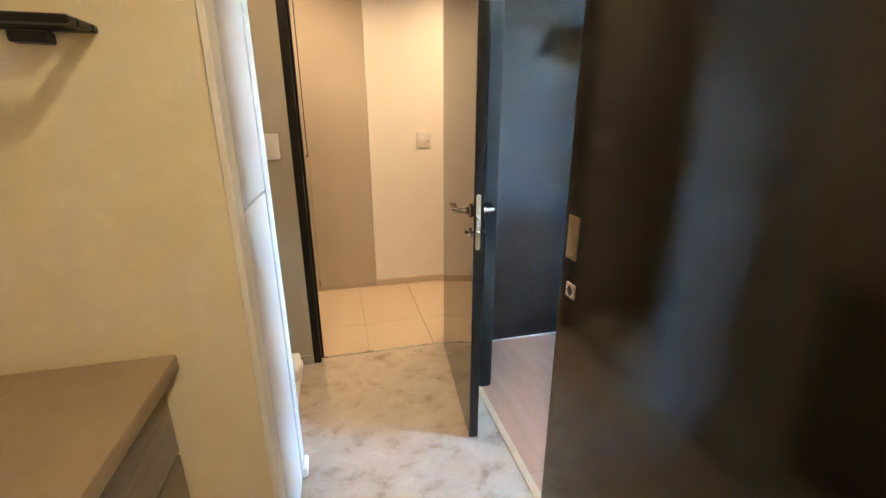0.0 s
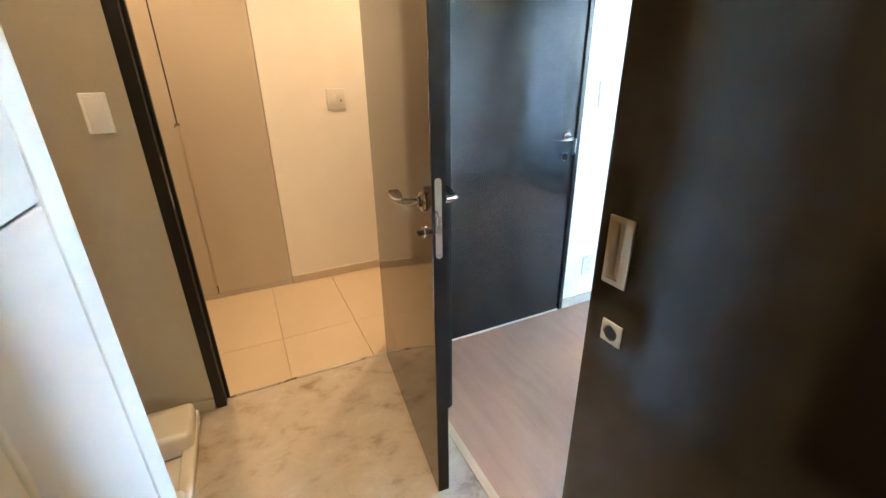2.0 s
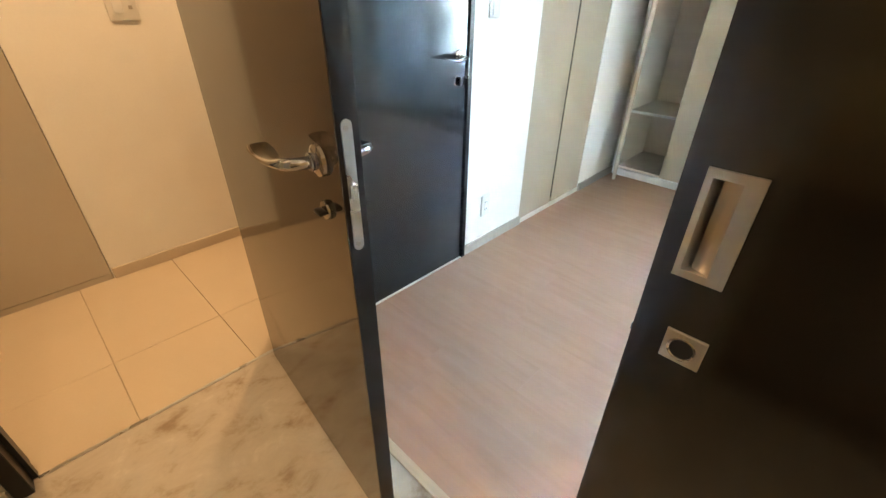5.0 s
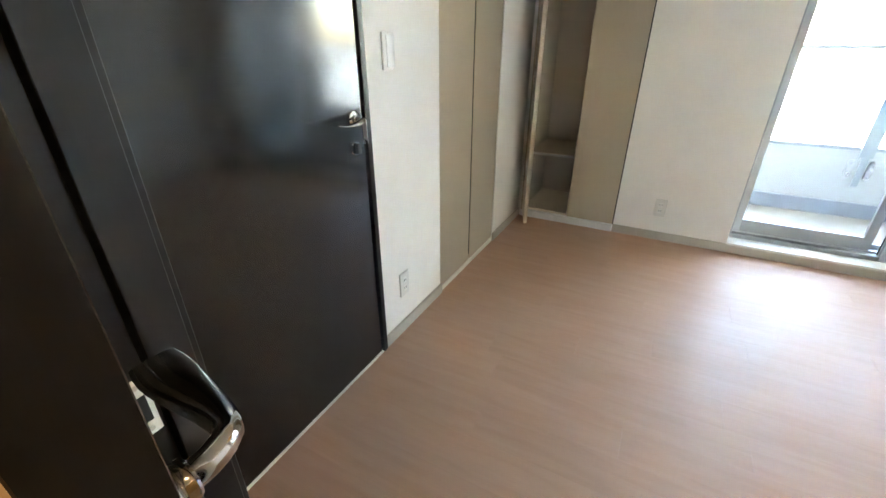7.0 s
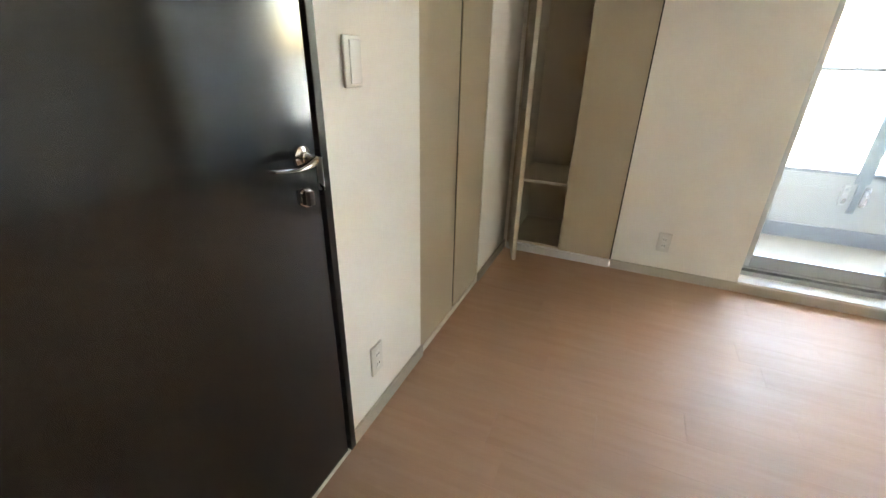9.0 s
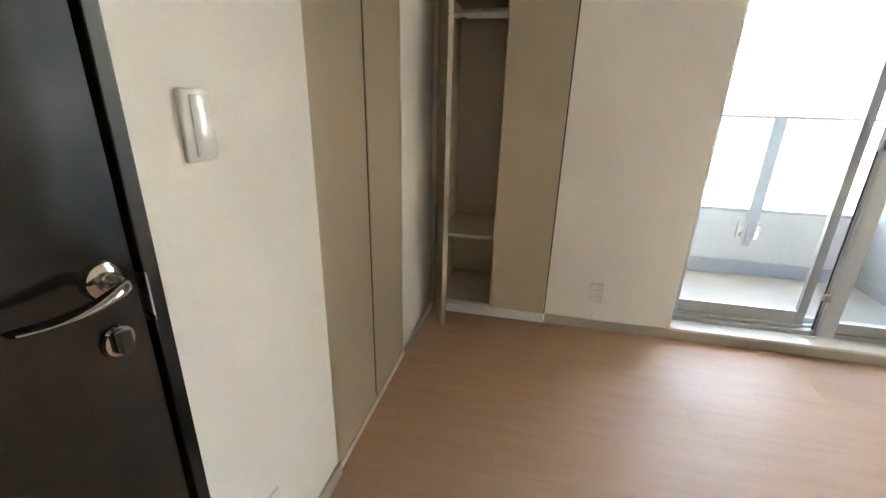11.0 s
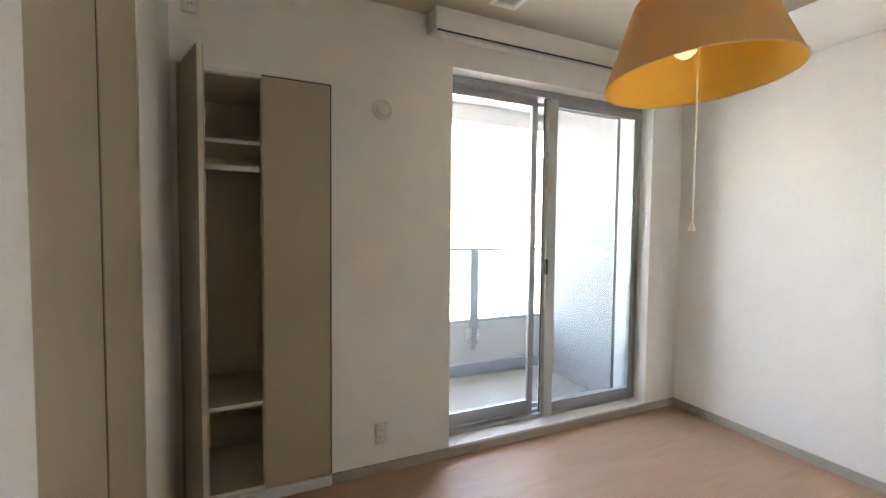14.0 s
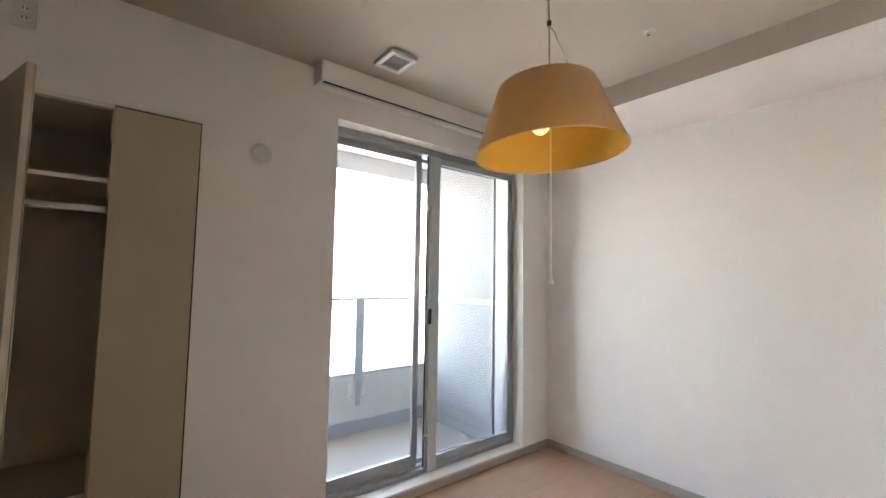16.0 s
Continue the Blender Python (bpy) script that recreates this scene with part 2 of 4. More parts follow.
CHROME = surface("polished_chrome", (0.42, 0.40, 0.375), 0.08, 1.0, vary=0.02)
NICKEL = surface("brushed_nickel", (0.56, 0.53, 0.49), 0.32, 1.0, vary=0.06, fine=300, stretch=(1, 1, 0.1))
STEEL = surface("satin_steel", (0.62, 0.62, 0.61), 0.28, 1.0, vary=0.04)
ALUMINIUM = surface("grey_aluminium", (0.36, 0.38, 0.39), 0.42, 0.6, vary=0.05, stretch=(1, 1, 0.3))
ALU_LIGHT = surface("pale_aluminium", (0.52, 0.55, 0.56), 0.45, 0.35, vary=0.04)
WHITE_PAINT = surface("white_lacquer", (0.70, 0.70, 0.69), 0.30, vary=0.02)
LAUNDRY_WHITE = surface("white_laundry_lacquer", (0.60, 0.60, 0.59), 0.32, vary=0.02)
ROCKER = surface("glossy_white_rocker", (0.80, 0.79, 0.76), 0.14, vary=0.01)
WHITE_PLASTIC = surface("white_plastic", (0.80, 0.79, 0.75), 0.32, vary=0.02)
PLATE_EDGE = surface("cream_plastic", (0.74, 0.72, 0.67), 0.35, vary=0.02)
SILL = surface("white_sill_board", (0.74, 0.72, 0.68), 0.4, vary=0.03)
TRIM = surface("pale_casing", (0.74, 0.70, 0.62), 0.5, vary=0.03)
OAK_EDGE = surface("pale_threshold_wood", (0.56, 0.43, 0.29), 0.45, vary=0.12, stretch=(20, 1, 1), scale=4)
WOOD = wood_floor()
MARBLE = marble_vinyl()
TILE = surface("cream_floor_tile", (0.62, 0.51, 0.375), 0.22, vary=0.05, scale=5, random_tone=0.25)
GROUT = surface("brown_grout", (0.44, 0.35, 0.245), 0.9, vary=0.1)
SUBFLOOR = surface("plank_joint", (0.33, 0.20, 0.135), 0.8, vary=0.1)
STONE_TOP = surface("brown_stone_counter", (0.31, 0.22, 0.138), 0.35, vary=0.16, scale=14, fine=420, bump=0.03)
GREY_WOOD = surface("grey_brown_wood_grain", (0.19, 0.15, 0.112), 0.45, vary=0.5, scale=3, fine=40, stretch=(10, 0.8, 12), bump=0.06, bump_scale=60)
CERAMIC = surface("white_ceramic", (0.82, 0.81, 0.78), 0.12, vary=0.01)
BLACK_METAL = surface("black_metal", (0.018, 0.017, 0.018), 0.34, 0.4, vary=0.15)
PAN = surface("ivory_plastic_pan", (0.72, 0.68, 0.58), 0.4, vary=0.03)
CONCRETE = surface("painted_concrete", (0.50, 0.51, 0.505), 0.8, vary=0.05)
BALCONY_FLOOR = surface("beige_balcony_sheet", (0.30, 0.28, 0.245), 0.7, vary=0.06, bump=0.2, bump_scale=200)
GUTTER = surface("blue_grey_waterproofing", (0.27, 0.31, 0.36), 0.6, vary=0.06)
PARTITION = surface("pale_partition_paint", (0.36, 0.37, 0.365), 0.75, vary=0.04)
SCREEN_PANEL = surface("pale_partition_board", (0.27, 0.278, 0.276), 0.6, vary=0.03)
RAIL_METAL = surface("blue_grey_painted_metal", (0.32, 0.37, 0.40), 0.5, 0.2, vary=0.04)
BAND = surface("pale_grey_cap_paint", (0.66, 0.67, 0.67), 0.5, vary=0.03)
GLASS = clear_glass("window_glass")
RAIL_GLASS = clear_glass("balustrade_glass", (0.93, 0.97, 0.97), through=0.9)
MESH = insect_mesh()
SHADE = shade_cloth("ochre_shade_cloth", (0.72, 0.62, 0.47), (1.0, 0.86, 0.64))
LINER = shade_cloth("orange_shade_lining", (1.0, 0.66, 0.13), (1.0, 0.84, 0.46))
BULB = glowing("dim_frosted_bulb", (1.0, 0.76, 0.45), 0.028)
CORD = shade_cloth("ivory_cord", (0.92, 0.88, 0.80), (1.0, 0.96, 0.88))
WIRE = surface("grey_wire", (0.30, 0.30, 0.29), 0.4, vary=0.05)
LAMP_GLOW = glowing("downlight_glow", (1.0, 0.72, 0.42), 0.6)
GROUND = surface("hazy_far_ground", (0.45, 0.46, 0.46), 0.9, vary=0.2, scale=0.02, fine=0.2)
FAR_WALL = surface("hazy_far_buildings", (0.55, 0.56, 0.57), 0.9, vary=0.1, scale=0.05, fine=0.4)
FAR_DARK = surface("hazy_far_windows", (0.40, 0.42, 0.44), 0.5, vary=0.1, scale=0.1)

# ---- building helpers ----
BASE = {}


def box(bm, x0, x1, y0, y1, z0, z1, bev=0.0, seg=1):
    r = bmesh.ops.create_cube(bm, size=1, matrix=Matrix.LocRotScale(((x0 + x1) / 2, (y0 + y1) / 2, (z0 + z1) / 2), None, (abs(x1 - x0), abs(y1 - y0), abs(z1 - z0))))
    if bev:
        edges = list({e for v in r["verts"] for e in v.link_edges})
        bmesh.ops.bevel(bm, geom=edges, offset=bev, segments=seg, profile=0.5, affect="EDGES", clamp_overlap=True)
    return bm


def bx(*a, **k):
    return box(bmesh.new(), *a, **k)


def cyl(bm, a, b, r0, r1=None, seg=24, bev=0.0):
    a, b = Vector(a), Vector(b)
    q = Vector((0, 0, 1)).rotation_difference(b - a)
    r = bmesh.ops.create_cone(bm, cap_ends=True, segments=seg, radius1=r0, radius2=r0 if r1 is None else r1, depth=(b - a).length,
                              matrix=Matrix.LocRotScale((a + b) / 2, q, None))
    if bev:
        edges = [e for e in {e for v in r["verts"] for e in v.link_edges} if any(len(f.verts) > 4 for f in e.link_faces)]
        bmesh.ops.bevel(bm, geom=edges, offset=bev, segments=2, profile=0.5, affect="EDGES", clamp_overlap=True)
    return bm


def lathe(bm, profile, at=(0, 0, 0), turn=None, seg=40, close=False):
    """A profile of (radius, height) turned round the axis z, or round the axis that turn carries z to."""
    m = Matrix.Translation(at) @ (turn or Matrix.Identity(4))
    rings = []
    for r, z in profile:
        rings.append([bm.verts.new(m @ Vector((r * math.cos(2 * math.pi * k / seg), r * math.sin(2 * math.pi * k / seg), z))) for k in range(seg)])
    pairs = list(zip(rings, rings[1:])) + ([(rings[-1], rings[0])] if close else [])
    for p, q in pairs:
        for k in range(seg):
            bm.faces.new((p[k], p[(k + 1) % seg], q[(k + 1) % seg], q[k]))
    if not close:
        for ring, flip in ((rings[0], True), (rings[-1], False)):
            if (ring[0].co - ring[seg // 2].co).length > 1e-5:
                bm.faces.new(ring[::-1] if flip else ring)
    bmesh.ops.recalc_face_normals(bm, faces=bm.faces)
    return bm


def sweep(bm, points, sizes, up=(0, 0, 1), seg=14):
    """A rounded bar through the points, whose half width and half height at each point are given."""
    pts = [Vector(p) for p in points]
    rings = []
    for i, p in enumerate(pts):
        d = (pts[min(i + 1, len(pts) - 1)] - pts[max(i - 1, 0)]).normalized()
        side = d.cross(Vector(up)).normalized()
        top = side.cross(d).normalized()
        w, h = sizes[i]
        rings.append([bm.verts.new(p + side * w * math.cos(2 * math.pi * k / seg) + top * h * math.sin(2 * math.pi * k / seg)) for k in range(seg)])
    for a, b in zip(rings, rings[1:]):
        for k in range(seg):
            bm.faces.new((a[k], a[(k + 1) % seg], b[(k + 1) % seg], b[k]))
    bm.faces.new(rings[0][::-1])
    bm.faces.new(rings[-1])
    bmesh.ops.recalc_face_normals(bm, faces=bm.faces)
    return bm


def finish(bm, name, material, angle=35):
    me = bpy.data.meshes.new(name)
    for f in bm.faces:
        f.smooth = True
    bm.to_mesh(me)
    bm.free()
    me.set_sharp_from_angle(angle=radians(angle))
    me.materials.append(material)
    return me


def thing(name, base, label, category, group="", turn=0.0):
    """An Empty at the thing's base; its parts are given in world places, or in its own frame where it is turned."""
    ob = new(name)
    ob.empty_display_size = 0.05
    ob.matrix_world = pose(*base, 0, 0, turn)
    BASE[ob] = Vector((0, 0, 0)) if turn else Vector(base)
    return tagged(ob, label, category, group)


def part(name, bm, material, parent, label="", shadow=True):
    bmesh.ops.translate(bm, verts=bm.verts, vec=-BASE[parent])
    ob = new(name, finish(bm, name, material))
    ob.parent = parent
    BASE[ob] = BASE[parent]
    if label:
        tagged(ob, label)
    if not shadow:
        ob.visible_shadow = False
    return ob


def single(name, bm, material, label, category, kind="", group=""):
    """A thing or a piece of the setting that is one mesh, with its origin at its base."""
    lo = Vector((min(v.co.x for v in bm.verts), min(v.co.y for v in bm.verts), min(v.co.z for v in bm.verts)))
    hi = Vector((max(v.co.x for v in bm.verts), max(v.co.y for v in bm.verts), 0))
    at = Vector(((lo.x + hi.x) / 2, (lo.y + hi.y) / 2, lo.z))
    bmesh.ops.translate(bm, verts=bm.verts, vec=-at)
    ob = new(name, finish(bm, name, material))
    ob.location = at
    BASE[ob] = at
    return tagged(ob, label, category, group, kind)


def setting(name, bm, material, label, category):
    return single(name, bm, material, label, category, "structure")


# ---- the large structure ----
YN, XE, YS, CEIL = 2.53, 3.97, -0.87, 2.60     # bedroom: north wall, window wall, south wall, ceiling

b = bmesh.new()
box(b, 1.135, 1.258, YN, 2.65, 0, CEIL)
box(b, 1.258, 2.150, YN, 2.65, 2.10, CEIL)
box(b, 2.150, 2.668, YN, 2.65, 0, CEIL)
box(b, 2.668, 3.418, YN, 2.65, 2.36, CEIL)
box(b, 3.418, 3.97, YN, 2.65, 0, CEIL)
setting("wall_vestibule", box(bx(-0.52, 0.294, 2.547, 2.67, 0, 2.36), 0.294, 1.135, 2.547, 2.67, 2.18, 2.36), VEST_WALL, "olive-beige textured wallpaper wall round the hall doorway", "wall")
wall_north = setting("wall_north", b, WALLPAPER, "cream-white textured wallpaper wall with two door openings", "wall")

b = bmesh.new()
box(b, XE, 4.20, 2.505, 2.65, 0, CEIL)
box(b, XE, 4.20, 1.818, 2.505, 2.131, CEIL)
box(b, XE, 4.20, 1.122, 1.818, 0, CEIL)
box(b, XE, 4.20, -0.545, 1.122, 2.338, CEIL)
box(b, XE, 4.20, -0.545, 1.122, -0.14, 0.045)
box(b, XE, 4.20, -0.99, -0.545, 0, CEIL)
wall_east = setting("wall_east", b, WALLPAPER, "cream-white wallpaper wall round the balcony window and closet", "wall")
wall_south = setting("wall_south", bx(1.17, 3.97, -0.99, YS, 0, CEIL), WALLPAPER, "plain cream-white wallpaper wall", "wall")
b = bmesh.new()
box(b, 1.17, 1.27, -0.87, 1.31, 0, CEIL)
box(b, 1.17, 1.27, 1.30, 2.10, 2.10, CEIL)
wall_west = setting("wall_west", b, WALLPAPER, "cream-white wallpaper wall behind the sliding door", "wall")
wall_stub = setting("wall_stub", bx(1.10, 1.1915, 2.14, 2.53, 0, CEIL), WALLPAPER, "short wallpaper wall between the two doorways", "wall")
b = bmesh.new()
box(b, -0.52, 0.2695, 1.32, 1.388, 0, CEIL)
wall_washroom = setting("wall_washroom", b, WASH_WALL, "washroom wall with the warm lamplight's yellow put into its colour", "wall")
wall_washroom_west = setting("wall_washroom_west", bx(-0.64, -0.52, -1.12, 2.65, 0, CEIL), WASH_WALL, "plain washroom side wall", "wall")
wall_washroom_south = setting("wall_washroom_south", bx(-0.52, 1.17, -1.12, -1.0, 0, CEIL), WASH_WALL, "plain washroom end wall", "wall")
wall_hall = setting("wall_hall", bx(0.750, 3.0, 3.618, 3.74, 0, 2.36), WALLPAPER, "cream hallway wall under warm light", "wall")
wall_hall_north = setting("wall_hall_north", bx(-1.42, 3.12, 4.10, 4.22, -0.10, 2.48), WALLPAPER, "plain wall closing the hallway behind the cabinet", "wall")
wall_hall_west = setting("wall_hall_west", bx(-1.42, -1.30, 2.53, 4.1, 0, 2.36), WALLPAPER, "hallway end wall", "wall")
wall_hall_back = setting("wall_hall_back", bx(-1.30, -0.64, 2.53, 2.65, 0, 2.36), WALLPAPER, "hallway side wall", "wall")
wall_hall_east = setting("wall_hall_east", bx(3.0, 3.12, 2.65, 3.72, 0, 2.36), WALLPAPER, "hallway end wall", "wall")

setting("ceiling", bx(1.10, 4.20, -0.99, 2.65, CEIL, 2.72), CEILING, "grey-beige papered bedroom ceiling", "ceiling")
setting("ceiling_washroom", bx(-0.64, 1.17, -1.12, 2.65, 2.36, 2.48), WALLPAPER, "white washroom ceiling", "ceiling")
setting("ceiling_hall", bx(-1.42, 3.12, 2.65, 4.1, 2.36, 2.48), WALLPAPER, "white hallway ceiling", "ceiling")
setting("ceiling_beam", bx(1.27, 3.97, YS, -0.215, 2.465, CEIL, bev=0.004), WALLPAPER, "white papered soffit beam along the wall", "beam")
# thin face board in ceiling paper; its darker colour also shades the beam's side
setting("trim", bx(1.271, 3.969, -0.2149, -0.2125, 2.466, CEIL), CEILING, "soffit beam face in grey-beige ceiling paper, its shaded side put into the colour", "trim")

floor_bedroom = setting("floor_bedroom", bx(1.151, 3.985, -0.87, 2.58, -0.10, -0.010), SUBFLOOR, "pinkish-brown wood plank floor with a soft sheen", "floor")
setting("floor_vestibule", bx(-0.64, 1.118, -1.12, 2.589, -0.10, 0.0), MARBLE, "beige marble-look vinyl sheet floor", "floor")
floor_hall = setting("floor_hall", bx(-1.42, 3.12, 2.591, 4.1, -0.10, -0.006), GROUT, "cream square floor tiles with brown joints", "floor")
setting("threshold", bx(1.118, 1.150, -1.0, 2.14, -0.10, 0.004, bev=0.002), OAK_EDGE, "pale wooden threshold strip under the sliding door", "threshold")
setting("threshold_hall", bx(0.346, 1.100, 2.582, 2.594, -0.006, 0.003), STEEL, "thin metal strip between vinyl and tile", "threshold")

BH, BD = 0.058, 0.012


def baseboard(x0, x1, y0, y1, material=BASEBOARD):
    setting("baseboard", bx(x0, x1, y0, y1, 0, BH, bev=0.002), material, "greige wooden baseboard along the wall", "baseboard")


baseboard(2.152, 2.672, YN - BD, YN)
baseboard(3.414, 3.97, YN - BD, YN)
baseboard(XE - BD, XE, -0.87 + BD, 1.818)
baseboard(1.27, XE, YS, YS + BD)
baseboard(0.755, 3.0, 3.618 - BD, 3.618, HALL_BASE)
baseboard(-0.52, 0.292, 2.547 - BD, 2.547)

# ---- vestibule doors ----


def lever_handle(parent, hub, out, along, name="door_handle", material=CHROME, reach=0.125, broad=0.0125):
    """Round rose, collar, neck and a curved lever that widens into a flat paddle. out: away from the leaf; along: the way the lever points."""
    hub, out, along = Vector(hub), Vector(out), Vector(along)
    q = Vector((0, 0, 1)).rotation_difference(out).to_matrix().to_4x4()
    h = part(name, lathe(bmesh.new(), [(0.0255, 0), (0.0265, 0.003), (0.025, 0.008), (0.019, 0.011), (0.0, 0.0115)], hub, q), material, parent, "round polished chrome rose")
    part("collar", lathe(bmesh.new(), [(0.0135, 0.0108), (0.0142, 0.0125), (0.0142, 0.0185), (0.0125, 0.0205), (0.0, 0.0205)], hub, q, seg=28), material, h)
    bm = bmesh.new()
    pts, sizes = [], []
    for k in range(19):
        u = k / 18
        if u < 0.35:
            a = u / 0.35
            p = hub + out * (0.012 + 0.040 * a) + along * (0.012 * a * a * a)
            s = (0.0098, 0.0098)
        else:
            a = (u - 0.35) / 0.65
            p = hub + out * (0.052 + 0.006 * math.sin(min(a * 4, 1.57)) - 0.004 * a) + along * (0.012 + (reach - 0.012) * a) + Vector((0, 0, -0.006 * math.sin(a * math.pi) + 0.004 * a * a))
            s = (0.0098 + (broad - 0.0098) * min(1, a * 1.3) - 0.003 * max(0, a - 0.88) / 0.12, 0.0098 - 0.0068 * min(1, a * 1.5))
        pts.append(p)
        sizes.append(s)
    sweep(bm, pts, sizes, up=(0, 0, 1) if abs(out.z) < 0.5 else (1, 0, 0), seg=20)
    part("lever", bm, material, h, "curved polished chrome lever")
    return h


def thumb_turn(parent, at, out, name="lock", size=1.0):
    at, out = Vector(at), Vector(out)
    q = Vector((0, 0, 1)).rotation_difference(out).to_matrix().to_4x4()
    lock = part(name, lathe(bmesh.new(), [(0.0165 * size, 0), (0.017 * size, 0.003), (0.0155 * size, 0.007), (0.0, 0.0075)], at, q, seg=28), CHROME, parent, "round chrome lock rose")
    side = out.cross(Vector((0, 0, 1)))
    bm = bmesh.new()
    c = at + out * 0.014
    m = Matrix.LocRotScale(c, q.to_quaternion(), None)
    r = bmesh.ops.create_cube(bm, size=1, matrix=m @ Matrix.Diagonal((0.008 * size * size, 0.024 * size, 0.014, 1)))
    bmesh.ops.bevel(bm, geom=list({e for v in r["verts"] for e in v.link_edges}), offset=0.0025, segments=2, profile=0.5, affect="EDGES", clamp_overlap=True)
    part("thumb_turn", bm, BLACK_METAL, lock, "dark thumb turn")
    return lock


# hinged hall door, swung open towards the washroom; leaf built along its own -y from the hinge
dx, dy = 0.976 - 1.060, 1.766 - 2.552
swing = math.degrees(math.atan2(dx, -dy))
hall_door = thing("hall_door", (1.060, 2.552, 0), "open dark brown high-gloss hinged door with chrome lever", "door", turn=swing)
LEN = math.hypot(dx, dy)
part("leaf", bx(0.0, 0.038, -LEN, 0.0, 0.008, 2.125, bev=0.0015), DARK_GLOSS2, hall_door)
part("edge_band", bx(0.001, 0.037, -LEN - 0.0012, -LEN + 0.0005, 0.009, 2.124), DARK_FRAME, hall_door)
lp = bx(0.008, 0.025, -LEN - 0.0035, -LEN, 0.8735, 1.0665)
for zc in (0.8735, 1.0665):
    cyl(lp, (0.0165, -LEN, zc), (0.0165, -LEN - 0.0036, zc), 0.0085, seg=24)
plate = part("latch_plate", lp, STEEL, hall_door, "brushed steel latch plate")
bm = bmesh.new()
box(bm, 0.009, 0.022, -LEN - 0.012, -LEN - 0.003, 0.955, 0.980, bev=0.003)
part("latch_bolt", bm, STEEL, plate)
for zs in (0.877, 1.063):
    part("screw", cyl(bmesh.new(), (0.015, -LEN - 0.0032, zs), (0.015, -LEN - 0.0045, zs), 0.004, seg=12), NICKEL, plate)
lever_handle(hall_door, (0.0, -LEN + 0.062, 1.003), (-1, 0, 0), (0, 1, 0), broad=0.0205)
lever_handle(hall_door, (0.038, -LEN + 0.062, 1.003), (1, 0, 0), (0, 1, 0), broad=0.0205)
thumb_turn(hall_door, (0.0, -LEN + 0.062, 0.918), (-1, 0, 0))
thumb_turn(hall_door, (0.038, -LEN + 0.062, 0.918), (1, 0, 0))
for zh in (0.25, 1.75):
    part("hinge", cyl(bmesh.new(), (0.042, 0.004, zh - 0.05), (0.042, 0.004, zh + 0.05), 0.006, seg=12), STEEL, hall_door)

hall_frame = thing("hall_door_frame", (0.70, 2.59, 0), "slim dark-stained wooden door frame", "door frame")
part("left_jamb", bx(0.294, 0.334, 2.540, 2.680, 0, 2.175, bev=0.002), DARK_FRAME, hall_frame)
part("door_stop", bx(0.334, 0.346, 2.592, 2.616, 0, 2.135, bev=0.001), DARK_FRAME, hall_frame)
part("right_jamb", bx(1.100, 1.134, 2.552, 2.680, 0, 2.175, bev=0.002), DARK_FRAME, hall_frame)
part("head", bx(0.334, 1.100, 2.540, 2.680, 2.135, 2.175, bev=0.002), DARK_FRAME, hall_frame)
part("strike_plate", bx(0.333, 0.3355, 2.552, 2.573, 0.88, 1.06), STEEL, hall_frame)

# sliding door, pushed back along the wall
slide = thing("sliding_door", (1.1270, 0.90, 0), "dark brown satin sliding door with recessed nickel pull", "sliding door")
PY0, PY1, PZ0, PZ1 = 1.2915, 1.3405, 0.967, 1.087
GY0, GY1, GZ0, GZ1 = 1.308, 1.334, 0.976, 1.078
SX0, SX1 = 1.1110, 1.1430


def plate_with_hole(x0, x1, y0, y1, z0, z1):
    """A board in the plane x, cut through by the finger recess."""
    bm = bmesh.new()
    box(bm, x0, x1, y0, GY0, z0, z1)
    box(bm, x0, x1, GY1, y1, z0, z1)
    box(bm, x0, x1, GY0, GY1, z0, GZ0)
    box(bm, x0, x1, GY0, GY1, GZ1, z1)
    return bm


slab = plate_with_hole(SX0, SX0 + 0.016, 0.47, 1.362, 0.012, 2.085)
box(slab, SX0 + 0.016, SX1, 0.47, 1.362, 0.012, 2.085)
part("leaf", slab, DARK_SLIDE, slide)
flush = part("flush_pull", plate_with_hole(SX0 - 0.0035, SX0 + 0.0005, PY0, PY1, PZ0, PZ1), NICKEL, slide, "recessed brushed nickel finger pull")
cup = bmesh.new()
rows = [[cup.verts.new((x, y, z)) for x, y in ((SX0 - 0.002, GY0), (SX0 + 0.001, GY0 + 0.004), (SX0 + 0.0075, GY1 - 0.008), (SX0 + 0.0145, GY1 - 0.007), (SX0 - 0.002, GY1))] for z in (GZ0, GZ1)]
for k in range(4):
    cup.faces.new((rows[0][k], rows[0][k + 1], rows[1][k + 1], rows[1][k]))
for row in rows:
    cup.faces.new(row)
part("finger_cup", cup, NICKEL, flush)
lockp = part("lock_plate", bx(1.1080, 1.1115, 1.282, 1.325, 0.857, 0.899, bev=0.0008), NICKEL, slide, "square nickel privacy lock plate")
part("ring", lathe(bmesh.new(), [(0.0145, 0), (0.0155, 0.0012), (0.0140, 0.002), (0.0125, 0.0008)], (1.1080, 1.3045, 0.878), pose(0, 0, 0, 0, -90, 0), seg=28), CHROME, lockp)
# flat disc; black puts the shading of a hollow metal recess into colour
part("recess", cyl(bmesh.new(), (1.1078, 1.3045, 0.878), (1.1070, 1.3045, 0.878), 0.0124, seg=28), BLACK_METAL, lockp)
part("thumb_turn", bx(1.1080, 1.1075, 1.2990, 1.3100, 0.8665, 0.8895, bev=0.0025, seg=2), NICKEL, lockp)
part("latch_nub", bx(1.1210, 1.1310, 1.361, 1.366, 0.862, 0.872, bev=0.001), BLACK_METAL, slide)
part("top_rail", bx(1.1060, 1.1490, 0.30, 2.10, 2.086, 2.10), DARK_FRAME, slide)

